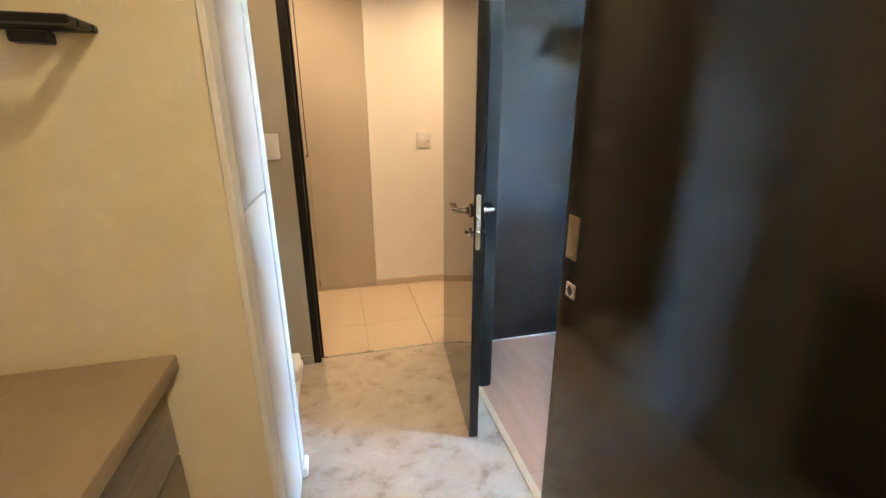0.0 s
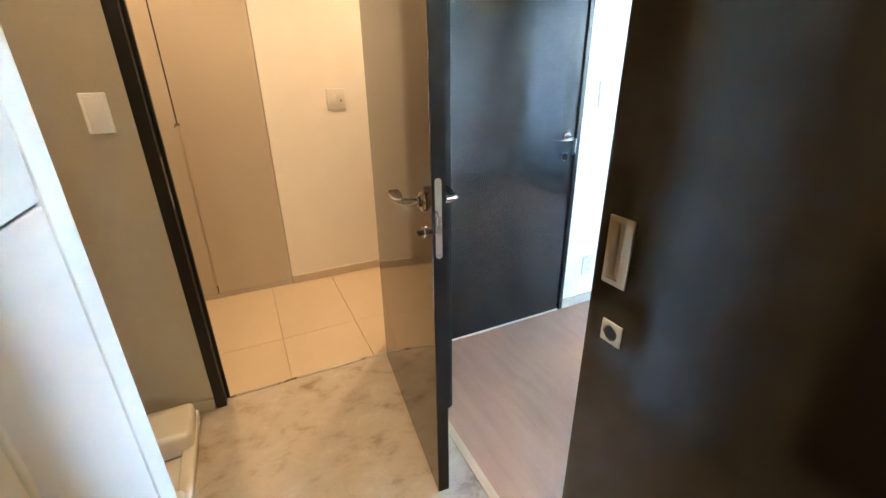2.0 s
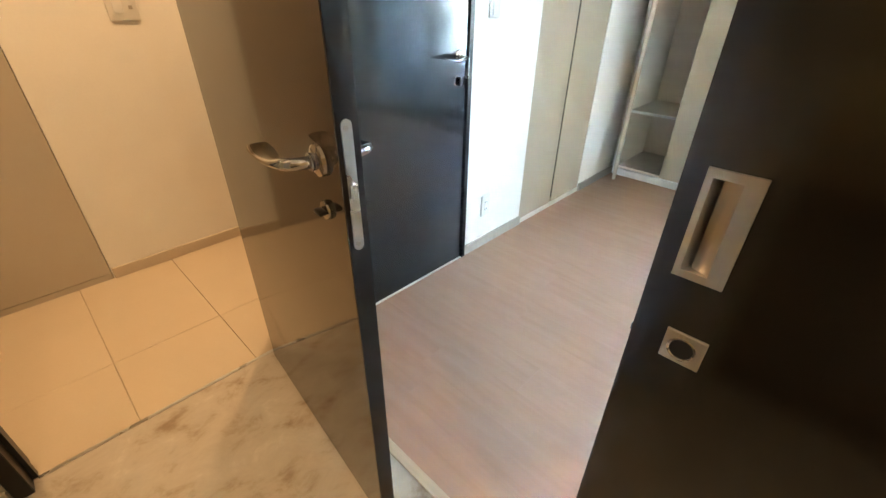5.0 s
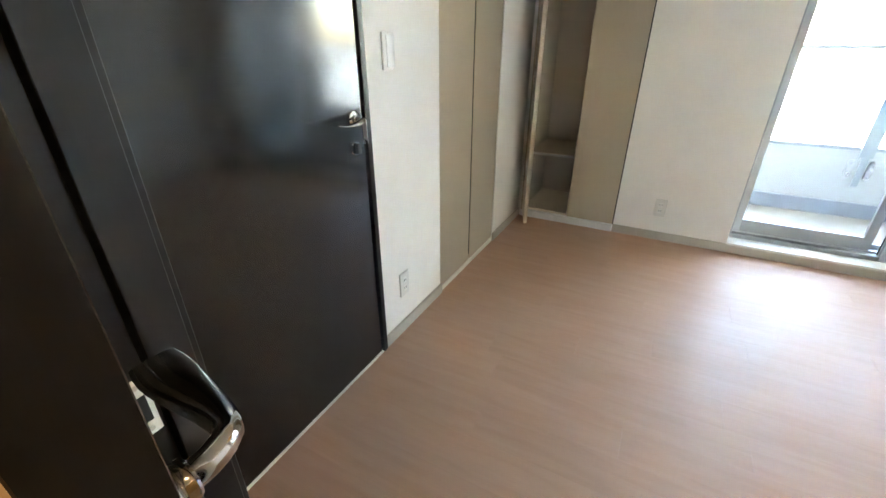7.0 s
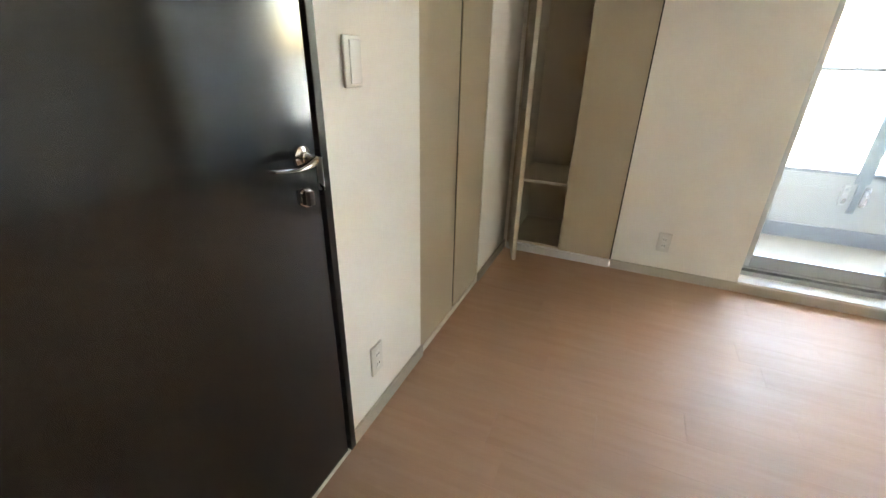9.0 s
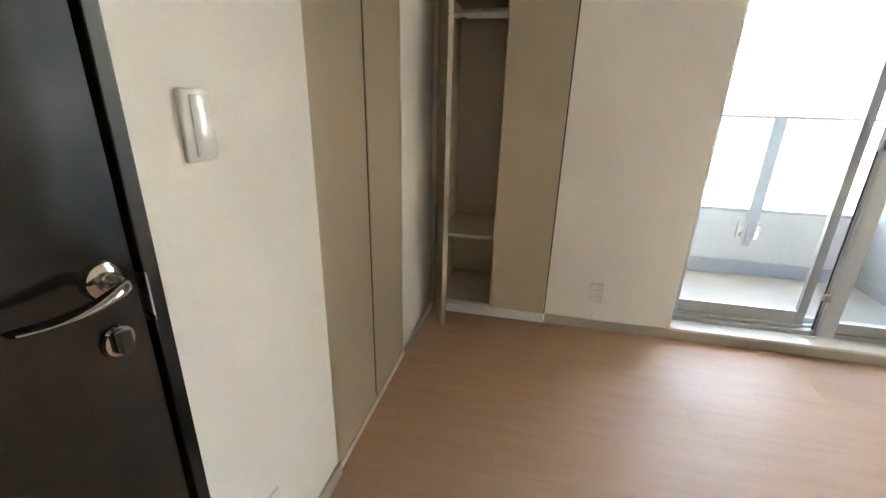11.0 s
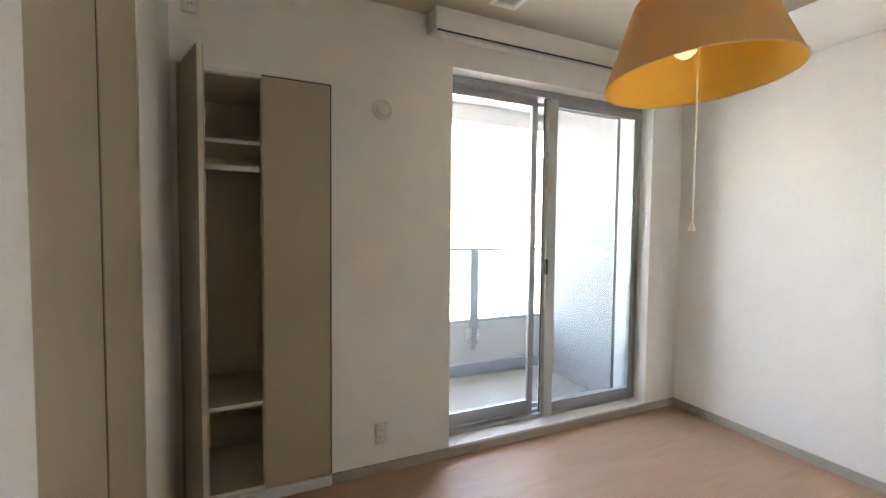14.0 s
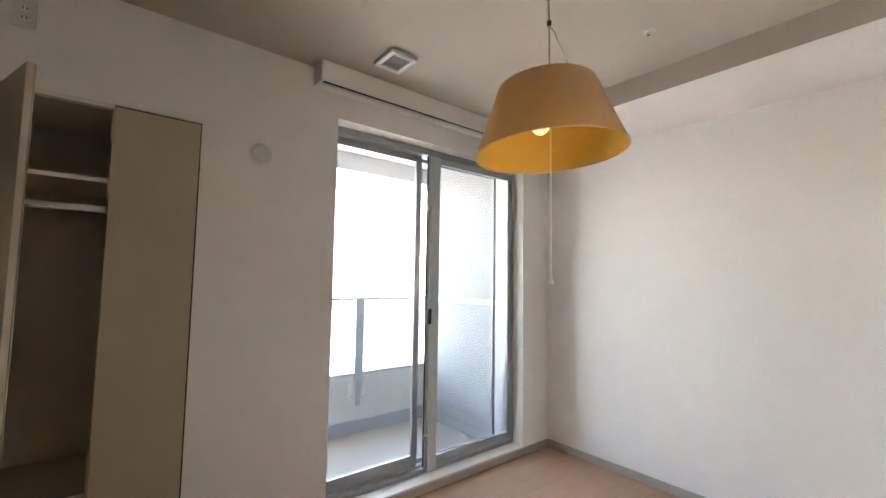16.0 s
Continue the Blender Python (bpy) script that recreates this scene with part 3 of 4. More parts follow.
# post that receives the sliding door
post = thing("door_post", (1.14, 2.12, 0), "dark-stained wooden door post with a slim groove", "door frame")
part("front_strip", bx(1.078, 1.0985, 2.100, 2.139, 0, 2.10, bev=0.001), DARK_FRAME, post)
part("groove_back", bx(1.099, 1.1345, 2.108, 2.139, 0, 2.10), DARK_FRAME, post)
# black strip stands in for the shade down in the groove
part("groove", bx(1.1345, 1.1405, 2.122, 2.139, 0, 2.10), BLACK, post)
part("back_strip", bx(1.1405, 1.1915, 2.100, 2.139, 0, 2.10, bev=0.001), DARK_FRAME, post)
part("side_lining", bx(1.192, 1.201, 2.104, 2.528, 0, 2.10, bev=0.001), DARK_FRAME, post)
sp = part("strike_plate", bx(1.106, 1.1315, 2.1055, 2.1085, 0.793, 0.880, bev=0.001), WHITE_PLASTIC, post, "pale metal strike plate")
part("strike_hole", bx(1.113, 1.125, 2.1048, 2.1058, 0.815, 0.855), BLACK, sp)
for zs in (0.803, 0.870):
    part("screw", cyl(bmesh.new(), (1.119, 2.1056, zs), (1.119, 2.1046, zs), 0.0035, seg=12), NICKEL, sp)

# closed dark door in the bedroom
dd = thing("bedroom_door", (1.71, 2.53, 0), "closed dark brown glossy door with chrome lever", "door")
part("leaf", bx(1.302, 2.117, 2.527, 2.560, 0.006, 2.055, bev=0.0015), DARK_GLOSS, dd)
lever_handle(dd, (2.066, 2.527, 1.011), (0, -1, 0), (-1, 0, 0), reach=0.142, broad=0.0145)
thumb_turn(dd, (2.066, 2.527, 0.915), (0, -1, 0), size=1.45)
ddf = thing("bedroom_door_frame", (1.71, 2.56, 0), "slim dark door frame set in the wall", "door frame")
part("right_jamb", bx(2.124, 2.150, 2.518, 2.64, 0, 2.10, bev=0.0015), DARK_FRAME, ddf)
part("left_jamb", bx(1.258, 1.298, 2.518, 2.64, 0, 2.10, bev=0.0015), DARK_FRAME, ddf)
part("head", bx(1.298, 2.124, 2.518, 2.64, 2.06, 2.10, bev=0.0015), DARK_FRAME, ddf)
part("stop", bx(1.298, 2.124, 2.562, 2.60, 0, 2.06), BLACK, ddf)
part("strike_plate", bx(2.1225, 2.1255, 2.5165, 2.54, 0.918, 1.000), STEEL, ddf, "steel strike plate")
part("sill_strip", bx(1.298, 2.124, 2.520, 2.56, 0.0, 0.004), TRIM, ddf)

# ---- washroom ----
casing = thing("doorway_casing", (0.26, 1.44, 0), "pale painted casing at the washroom doorway", "door frame")
part("jamb", bx(0.150, 0.2695, 1.3885, 1.401, 0, 2.36), TRIM, casing)
part("face_board", bx(0.270, 0.286, 1.316, 1.391, 0, 2.36, bev=0.002), TRIM, casing)

tall = thing("laundry_cabinet_door", (0.25, 1.65, 0), "tall white lacquered laundry cabinet front with a joint", "cabinet")
part("lower_panel", bx(0.262, 0.286, 1.4045, 1.712, 0.012, 1.1230, bev=0.006, seg=3), LAUNDRY_WHITE, tall)
part("upper_panel", bx(0.262, 0.286, 1.4045, 1.712, 1.1265, 2.34, bev=0.006, seg=3), LAUNDRY_WHITE, tall)
part("end_stile", bx(0.258, 0.289, 1.7140, 1.803, 0.012, 2.34, bev=0.004, seg=2), LAUNDRY_WHITE, tall)
part("foot_guide", bx(0.264, 0.306, 1.72, 1.80, 0.0, 0.045, bev=0.008, seg=2), WHITE_PLASTIC, tall)
part("gap_strip", bx(0.258, 0.268, 1.3915, 1.4040, 0.0, 2.34), BASEBOARD, tall)
# black sheet so the panel joints come out as dark as shade
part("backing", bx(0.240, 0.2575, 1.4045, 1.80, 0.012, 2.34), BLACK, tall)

# washing-machine pan
wpan = thing("washing_machine_pan", (-0.1, 2.18, 0), "ivory plastic washing machine drain pan with raised corners", "drain pan")
part("tray", bx(-0.42, 0.235, 1.86, 2.50, 0.0, 0.025, bev=0.006, seg=2), PAN, wpan)
part("front_rim", bx(0.195, 0.240, 1.86, 2.50, 0.024, 0.060, bev=0.008, seg=3), PAN, wpan)
part("back_rim", bx(-0.425, -0.385, 1.86, 2.50, 0.024, 0.060, bev=0.008, seg=3), PAN, wpan)
part("side_rim", bx(-0.385, 0.195, 2.46, 2.502, 0.024, 0.060, bev=0.008, seg=3), PAN, wpan)
part("side_rim", bx(-0.385, 0.195, 1.86, 1.90, 0.024, 0.060, bev=0.008, seg=3), PAN, wpan)
for cx, cy in ((0.07, 2.29), (-0.42, 2.29), (0.07, 1.87), (-0.42, 1.87)):
    part("raised_corner", bx(cx, cx + 0.165, cy, cy + 0.19, 0.026, 0.125, bev=0.02, seg=3), PAN, wpan)

# vanity
van = thing("vanity_unit", (-0.19, 0.55, 0), "washroom vanity with brown stone top and grey wood fronts", "vanity")
top = part("counter_top", bx(-0.515, 0.115, -0.55, 1.316, 0.782, 0.820, bev=0.003, seg=2), STONE_TOP, van)
part("body", bx(-0.515, 0.060, -0.53, 1.312, 0.10, 0.782), GREY_WOOD, van)
for y0, y1 in ((0.965, 1.308), (0.51, 0.96), (0.055, 0.505), (-0.40, 0.05)):
    part("drawer_front", bx(0.061, 0.079, y0, y1, 0.560, 0.776, bev=0.002), GREY_WOOD, van)
    part("door_front", bx(0.061, 0.079, y0, y1, 0.115, 0.552, bev=0.002), GREY_WOOD, van)
part("plinth", bx(-0.515, 0.03, -0.53, 1.312, 0.0, 0.10), BLACK, van)
bar = bmesh.new()
sweep(bar, [(0.079, 0.955, 0.735), (0.103, 0.955, 0.735), (0.113, 0.945, 0.735), (0.115, 0.90, 0.735), (0.115, 0.60, 0.735), (0.103, 0.545, 0.735), (0.079, 0.545, 0.735)], [(0.006, 0.006)] * 7)
part("towel_bar", bar, WHITE_PLASTIC, van)
basin = lathe(bmesh.new(), [(0.150, 0.0), (0.205, 0.06), (0.215, 0.075), (0.208, 0.078), (0.196, 0.062), (0.10, 0.012), (0.0, 0.008)], (-0.185, 0.80, 0.820))
single("wash_basin", basin, CERAMIC, "round white ceramic basin on the stone counter", "basin")

ring = thing("towel_ring", (-0.06, 1.30, 1.48), "black metal rectangular towel holder on the wall", "towel holder")
part("mount", bx(-0.022, 0.036, 1.288, 1.319, 1.462, 1.4825, bev=0.003), BLACK_METAL, ring)
part("front_bar", bx(-0.210, 0.104, 1.224, 1.252, 1.483, 1.497, bev=0.003), BLACK_METAL, ring)
part("back_bar", bx(-0.210, 0.104, 1.300, 1.319, 1.483, 1.497, bev=0.003), BLACK_METAL, ring)
for xs in (-0.210, 0.076):
    part("side_bar", bx(xs, xs + 0.028, 1.2525, 1.2995, 1.483, 1.497, bev=0.003), BLACK_METAL, ring)


def downlight(x, y, z=2.36):
    d = thing("downlight", (x, y, z - 0.012), "round white recessed ceiling downlight, lit warm", "ceiling light", "ceiling downlights")
    part("trim_ring", lathe(bmesh.new(), [(0.042, 0), (0.055, 0.001), (0.056, 0.010), (0.044, 0.010)], (x, y, z - 0.0105), close=True), WHITE_PLASTIC, d)
    part("lens", cyl(bmesh.new(), (x, y, z - 0.006), (x, y, z - 0.001), 0.042, seg=28), LAMP_GLOW, d)


for lx, ly, lz, watts, tint in LAMPS:
    downlight(lx, ly)

# ---- wall plates ----


def wall_plate(name, at, axis, label, category, keys, w=0.070, h=0.120, material=PLATE_EDGE):
    """A rounded cover plate; axis: "y" hangs on a wall that faces -y, "x" on one that faces -x. keys: (across, up, wide, high, kind)."""
    x, y, z = at
    t = thing(name, (x, y, z - h / 2), label, category)

    def blk(u0, u1, d0, d1, z0, z1, bev=0.0, seg=2):
        if axis == "y":
            return bx(x + u0, x + u1, y - d1, y - d0, z + z0, z + z1, bev=bev, seg=seg)
        return bx(x - d1, x - d0, y - u1, y - u0, z + z0, z + z1, bev=bev, seg=seg)

    part("cover", blk(-w / 2, w / 2, 0.0, 0.009, -h / 2, h / 2, 0.0045, 3), material, t)
    for u, v, kw, kh, kind in keys:
        if kind == "rocker":
            part("rocker", blk(u - kw / 2, u + kw / 2, 0.0085, 0.0125, v - kh / 2, v + kh / 2, 0.0018, 2), ROCKER, t)
        elif kind == "socket":
            s = part("socket", blk(u - kw / 2, u + kw / 2, 0.0085, 0.0105, v - kh / 2, v + kh / 2, 0.001, 2), WHITE_PLASTIC, t)
            for o in (-0.0063, 0.0063):
                part("slot", blk(u + o - 0.0015, u + o + 0.0015, 0.0104, 0.0108, v - 0.0055, v + 0.0055), BLACK, s)
        elif kind == "lamp":
            part("indicator", blk(u - kw / 2, u + kw / 2, 0.0085, 0.0100, v - kh / 2, v + kh / 2), BASEBOARD, t)
    return t


ONE = [(0.008, 0.0, 0.047, 0.101, "rocker")]
SOCKETS = [(0.0, 0.020, 0.024, 0.034, "socket"), (0.0, -0.020, 0.024, 0.034, "socket")]
wall_plate("light_switch", (2.2855, YN, 1.206), "y", "white rocker light switch on the bedroom wall", "switch", ONE, w=0.071, h=0.121)
wall_plate("light_switch", (0.205, 2.547, 1.208), "y", "white rocker light switch on the vestibule wall", "switch", [(0.0, 0.0, 0.046, 0.100, "rocker")], material=WHITE_PLASTIC)
wall_plate("wall_socket", (2.315, YN, 0.250), "y", "white double wall socket above the baseboard", "socket", SOCKETS)
wall_plate("wall_socket", (XE, 1.545, 0.230), "x", "white double wall socket below the detector", "socket", SOCKETS)
wall_plate("wall_socket", (XE, 2.446, 2.418), "x", "white air-conditioner socket high in the corner", "socket", [(0.0, 0.016, 0.026, 0.026, "socket"), (0.0, -0.022, 0.024, 0.024, "socket")])
wall_plate("hall_switch", (1.170, 3.618, 1.180), "y", "square white hallway control plate", "switch", [(-0.016, 0.0, 0.036, 0.060, "rocker"), (0.030, -0.010, 0.014, 0.014, "lamp")], w=0.112, h=0.120)

capv = thing("vent_cap", (XE - 0.01, 1.547, 2.0), "round white ventilation cap on the wall", "vent")
TX = pose(0, 0, 0, 0, -90, 0)
part("ring", lathe(bmesh.new(), [(0.054, 0), (0.0545, 0.006), (0.050, 0.012), (0.043, 0.013), (0.041, 0.009), (0.0, 0.009)], (XE, 1.547, 2.036), TX), PLATE_EDGE, capv)
part("disc", lathe(bmesh.new(), [(0.034, 0.009), (0.033, 0.019), (0.028, 0.022), (0.0, 0.023)], (XE, 1.547, 2.036), TX), PLATE_EDGE, capv)
part("knob", lathe(bmesh.new(), [(0.007, 0.022), (0.006, 0.029), (0.0, 0.030)], (XE, 1.547, 2.036), TX, seg=20), PLATE_EDGE, capv)

# ---- closet with two tall panels in the north wall ----
pc = thing("wall_closet", (3.03, 2.56, 0), "tall beige laminate closet with two closed flat doors", "closet")
part("left_door", bx(2.672, 3.0335, 2.533, 2.554, 0.030, 2.352, bev=0.0015), BEIGE, pc)
part("right_door", bx(3.0525, 3.414, 2.533, 2.554, 0.030, 2.352, bev=0.0015), BEIGE, pc)
# black sheet close behind the doors, painting the shade of their gaps
part("gap_shade_back", bx(2.670, 3.416, 2.5545, 2.64, 0.0, 2.358), BLACK, pc)
# near-flush filler; its dark brown replaces the shade of an open gap
part("gap_strip", bx(3.0337, 3.0523, 2.5360, 2.554, 0.060, 2.352), GAP_SHADE, pc, "dark strip painted as the shade in the gap between the doors")
part("floor_strip", bx(2.673, 3.413, 2.529, 2.554, 0.0, 0.026), TRIM, pc)

# ---- corner closet with one open leaf ----
cc = thing("corner_closet", (4.2, 2.16, 0), "built-in beige closet with shelves, one leaf standing open", "closet")
CX0, CX1, CY0, CY1 = 3.985, 4.50, 1.826, 2.488
part("back", bx(CX1, CX1 + 0.015, CY0 - 0.015, CY1 + 0.015, 0.03, 2.121), CLOSET_IN, cc)
part("side", bx(CX0, CX1, CY0 - 0.016, CY0, 0.03, 2.121), CLOSET_IN, cc)
part("side", bx(CX0, CX1, CY1, CY1 + 0.014, 0.03, 2.121), CLOSET_IN, cc)
part("top", bx(CX0, CX1, CY0, CY1, 2.106, 2.121), CLOSET_IN, cc)
part("bottom", bx(CX0 + 0.005, CX1, CY0, CY1, 0.03, 0.066), CLOSET_IN, cc)
part("sill", bx(3.955, 3.988, CY0 - 0.004, 2.5045, 0.0, 0.052, bev=0.002), WHITE_PAINT, cc)
part("divider", bx(CX0, CX1, 2.142, 2.158, 0.067, 2.106), CLOSET_IN, cc)
part("front_frame", bx(3.966, 3.9845, 2.152, CY1 + 0.006, 2.109, 2.130), SILL, cc)
for z in (0.484, 1.789):
    part("shelf", bx(CX0 + 0.01, CX1, 2.159, CY1, z, z + 0.018, bev=0.001), CLOSET_IN, cc)
    part("shelf_edge", bx(CX0 + 0.0085, CX0 + 0.0099, 2.159, CY1, z, z + 0.018), SILL, cc, "pale shelf edge band")
rod = bmesh.new()
box(rod, 4.20, 4.216, 2.159, CY1, 1.683, 1.712)
part("clothes_rail", rod, STEEL, cc)
part("closed_leaf", bx(3.964, 3.983, 1.8255, 2.150, 0.056, 2.121, bev=0.0015), BEIGE, cc)
# black strips painted in for the shade beside and above the closed leaf
part("shadow_gap", bx(3.972, 3.984, 1.8185, 1.8250, 0.054, 2.130), BLACK, cc)
part("top_gap", bx(3.970, 3.9655 + 0.018, 1.8255, 2.150, 2.1215, 2.1285), BLACK, cc)
part("hinge_jamb", bx(3.958, 3.9845, 2.4895, 2.5045, 0.053, 2.121, bev=0.001), BEIGE, cc)
leaf = thing("closet_leaf", (3.956, 2.482, 0.0), "open beige laminate closet leaf at the corner", "closet door", turn=19.5)
part("panel", bx(-0.302, 0.0, -0.010, 0.010, 0.062, 2.118, bev=0.0015), BEIGE, leaf)
part("edge_pull", bx(-0.3040, -0.289, -0.0155, -0.0102, 0.064, 2.116, bev=0.001), BEIGE, leaf)
part("edge_trim", bx(-0.3045, -0.302, -0.0095, 0.0095, 0.063, 2.117), CLOSET_IN, leaf)
for z in (0.28, 0.72, 1.42, 1.92):
    part("hinge", bx(-0.045, -0.004, -0.018, -0.0095, z - 0.025, z + 0.025, bev=0.002), STEEL, leaf)

# ---- window ----
win = thing("window_1", (4.12, 0.30, 0.06), "sliding aluminium balcony window with two sashes", "window")
WY0, WY1, WZ0, WZ1 = -0.545, 1.122, 0.070, 2.336
frame_m = ALUMINIUM
part("frame_side", bx(4.072, 4.18, WY0, WY0 + 0.026, WZ0, WZ1, bev=0.002), frame_m, win)
part("frame_side", bx(4.072, 4.18, WY1 - 0.026, WY1, WZ0, WZ1, bev=0.002), frame_m, win)
part("frame_top", bx(4.072, 4.18, WY0 + 0.026, WY1 - 0.026, WZ1 - 0.045, WZ1, bev=0.002), frame_m, win)
part("frame_bottom", bx(4.072, 4.18, WY0 + 0.026, WY1 - 0.026, WZ0 - 0.01, WZ0 + 0.025, bev=0.002), frame_m, win)
part("track", bx(4.115, 4.121, WY0 + 0.026, WY1 - 0.026, WZ0 + 0.025, WZ0 + 0.037), ALU_LIGHT, win)


def sash(name, x0, x1, y0, y1, left_w, right_w, z0, z1, bottom, topr):
    s = part(name, bx(x0, x1, y0, y0 + right_w, z0, z1, bev=0.002), ALUMINIUM, win)
    part("stile", bx(x0, x1, y1 - left_w, y1, z0, z1, bev=0.002), ALU_LIGHT, s)
    part("bottom_rail", bx(x0, x1, y0 + right_w, y1 - left_w, z0, z0 + bottom, bev=0.002), ALUMINIUM, s)
    part("top_rail", bx(x0, x1, y0 + right_w, y1 - left_w, z1 - topr, z1, bev=0.002), ALUMINIUM, s)
    xm = (x0 + x1) / 2
    part("pane", bx(xm - 0.003, xm + 0.003, y0 + right_w, y1 - left_w, z0 + bottom, z1 - topr), GLASS, s, "clear window pane", shadow=False)
    return s


outer = sash("outer_sash", 4.126, 4.152, 0.392, 1.095, 0.045, 0.046, 0.098, 2.290, 0.085, 0.050)
inner = sash("inner_sash", 4.080, 4.108, -0.517, 0.362, 0.098, 0.036, 0.098, 2.290, 0.060, 0.045)
part("meeting_cover", bx(4.058, 4.080, 0.272, 0.3525, 0.072, 2.288, bev=0.003), ALU_LIGHT, inner)
part("seal", bx(4.086, 4.094, 0.3622, 0.3662, 0.10, 2.288), BLACK, inner, "black rubber seal")
lk = part("crescent_lock", bx(4.046, 4.072, 0.353, 0.383, 1.075, 1.170, bev=0.004, seg=2), ALUMINIUM, inner, "grey crescent lock")
part("lock_lever", bx(4.026, 4.046, 0.358, 0.376, 1.085, 1.190, bev=0.004, seg=2), BLACK_METAL, lk)
for z in (1.882, 0.288):
    part("child_stop", bx(4.046, 4.070, 0.353, 0.385, z, z + 0.038, bev=0.003, seg=2), BASEBOARD, inner)
scr = part("insect_screen", bx(4.162, 4.176, -0.420, -0.388, 0.10, 2.285, bev=0.002), ALUMINIUM, win)
part("screen_stile", bx(4.162, 4.176, 0.380, 0.410, 0.10, 2.285, bev=0.002), ALUMINIUM, scr)
part("screen_rail", bx(4.162, 4.176, -0.388, 0.380, 0.10, 0.135), ALUMINIUM, scr)
part("screen_rail", bx(4.162, 4.176, -0.388, 0.380, 2.255, 2.285), ALUMINIUM, scr)
part("mesh", bx(4.1685, 4.1695, -0.388, 0.380, 0.135, 2.255), MESH, scr, "fine grey insect mesh", shadow=False)
sill = part("window_sill", bx(3.958, 4.071, WY0 + 0.001, WY1 - 0.001, 0.0455, 0.069, bev=0.002), SILL, win, "white window sill board")

cb = thing("curtain_box", (3.91, 0.35, 2.49), "white curtain box with a slim rail over the window", "curtain box")
part("box", bx(3.852, XE, -0.60, 1.280, 2.4835, CEIL, bev=0.001), WALLPAPER, cb)
# slot is a solid black strip: its shade is colour, not depth
part("rail_slot", bx(3.862, 3.873, -0.595, 1.265, 2.478, 2.4833), BLACK, cb, "black strip for the shade in the curtain rail slot")
part("rail_lip", bx(3.8735, 3.891, -0.595, 1.265, 2.468, 2.4832, bev=0.001), WHITE_PAINT, cb, "white curtain rail lip")

# ---- ceiling things ----
vn = thing("ceiling_vent", (3.60, 0.968, CEIL - 0.02), "square white ceiling air vent with slats", "vent")
VX0, VX1, VY0, VY1 = 3.503, 3.692, 0.884, 1.052
fr = bmesh.new()
box(fr, VX0, VX1, VY0, VY0 + 0.030, CEIL - 0.024, CEIL, bev=0.005, seg=2)
box(fr, VX0, VX1, VY1 - 0.030, VY1, CEIL - 0.024, CEIL, bev=0.005, seg=2)
box(fr, VX0, VX0 + 0.030, VY0 + 0.030, VY1 - 0.030, CEIL - 0.024, CEIL, bev=0.005, seg=2)
box(fr, VX1 - 0.030, VX1, VY0 + 0.030, VY1 - 0.030, CEIL - 0.024, CEIL, bev=0.005, seg=2)
part("frame", fr, PLATE_EDGE, vn)
# black sheet gives the shade behind the slats
part("backing", bx(VX0 + 0.030, VX1 - 0.030, VY0 + 0.030, VY1 - 0.030, CEIL - 0.004, CEIL - 0.001), BLACK, vn)
SLATS = 9
for k in range(SLATS):
    ys = VY0 + 0.034 + k * (VY1 - VY0 - 0.068) / SLATS
    part("slat", bx(VX0 + 0.030, VX1 - 0.030, ys, ys + 0.0040, CEIL - 0.016, CEIL - 0.010), BASEBOARD, vn)
part("slat_rib", bx((VX0 + VX1) / 2 - 0.003, (VX0 + VX1) / 2 + 0.003, VY0 + 0.030, VY1 - 0.030, CEIL - 0.0205, CEIL - 0.018), BASEBOARD, vn)

sm = thing("ceiling_sensor", (2.578, 0.202, CEIL - 0.04), "small round white ceiling sensor", "sensor")
part("base", lathe(bmesh.new(), [(0.036, 0), (0.036, -0.008), (0.030, -0.012), (0.0, -0.012)], (2.578, 0.202, CEIL)), WHITE_PLASTIC, sm)
part("head", lathe(bmesh.new(), [(0.018, -0.012), (0.020, -0.020), (0.014, -0.028), (0.0, -0.029)], (2.578, 0.202, CEIL)), WHITE_PLASTIC, sm)
part("eye", cyl(bmesh.new(), (2.578, 0.202, CEIL - 0.028), (2.578, 0.202, CEIL - 0.032), 0.007, seg=16), BLACK, sm)

# pendant lamp, hanging a little askew
LX, LY = 2.641, 0.882
lamp = thing("pendant_lamp", (LX, LY, 1.87), "hanging ochre cloth drum lamp with orange lining and pull cord", "pendant lamp")
part("canopy", lathe(bmesh.new(), [(0.028, 0), (0.028, -0.105), (0.022, -0.118), (0.006, -0.124), (0.0, -0.124)], (LX, LY, CEIL)), CHROME, lamp)
wire = bmesh.new()
cyl(wire, (LX, LY, CEIL - 0.120), (LX, LY, 2.135), 0.0035, seg=10)
part("stem", wire, WIRE, lamp)
part("joint", lathe(bmesh.new(), [(0.0, -0.012), (0.008, -0.008), (0.009, 0.008), (0.0, 0.012)], (LX, LY, 2.375), seg=20), BLACK_METAL, lamp)
slack = bmesh.new()
sweep(slack, [(LX + 0.002, LY - 0.003, 2.37), (LX - 0.012, LY - 0.018, 2.34), (LX - 0.016, LY - 0.026, 2.315), (LX - 0.030, LY - 0.036, 2.27), (LX - 0.070, LY - 0.085, 2.125)], [(0.002, 0.002)] * 5, up=(0, 1, 0), seg=8)
part("slack_wire", slack, WIRE, lamp)
view_axis = Vector((0.6, -0.8, 0)).normalized()
TILT_M = Matrix.Rotation(radians(-3.0), 4, view_axis)
at0 = (LX, LY, 1.869)
part("shade", lathe(bmesh.new(), [(0.276, 0.0), (0.180, 0.252), (0.178, 0.252), (0.2742, 0.0)], at0, TILT_M, seg=72, close=True), SHADE, lamp)
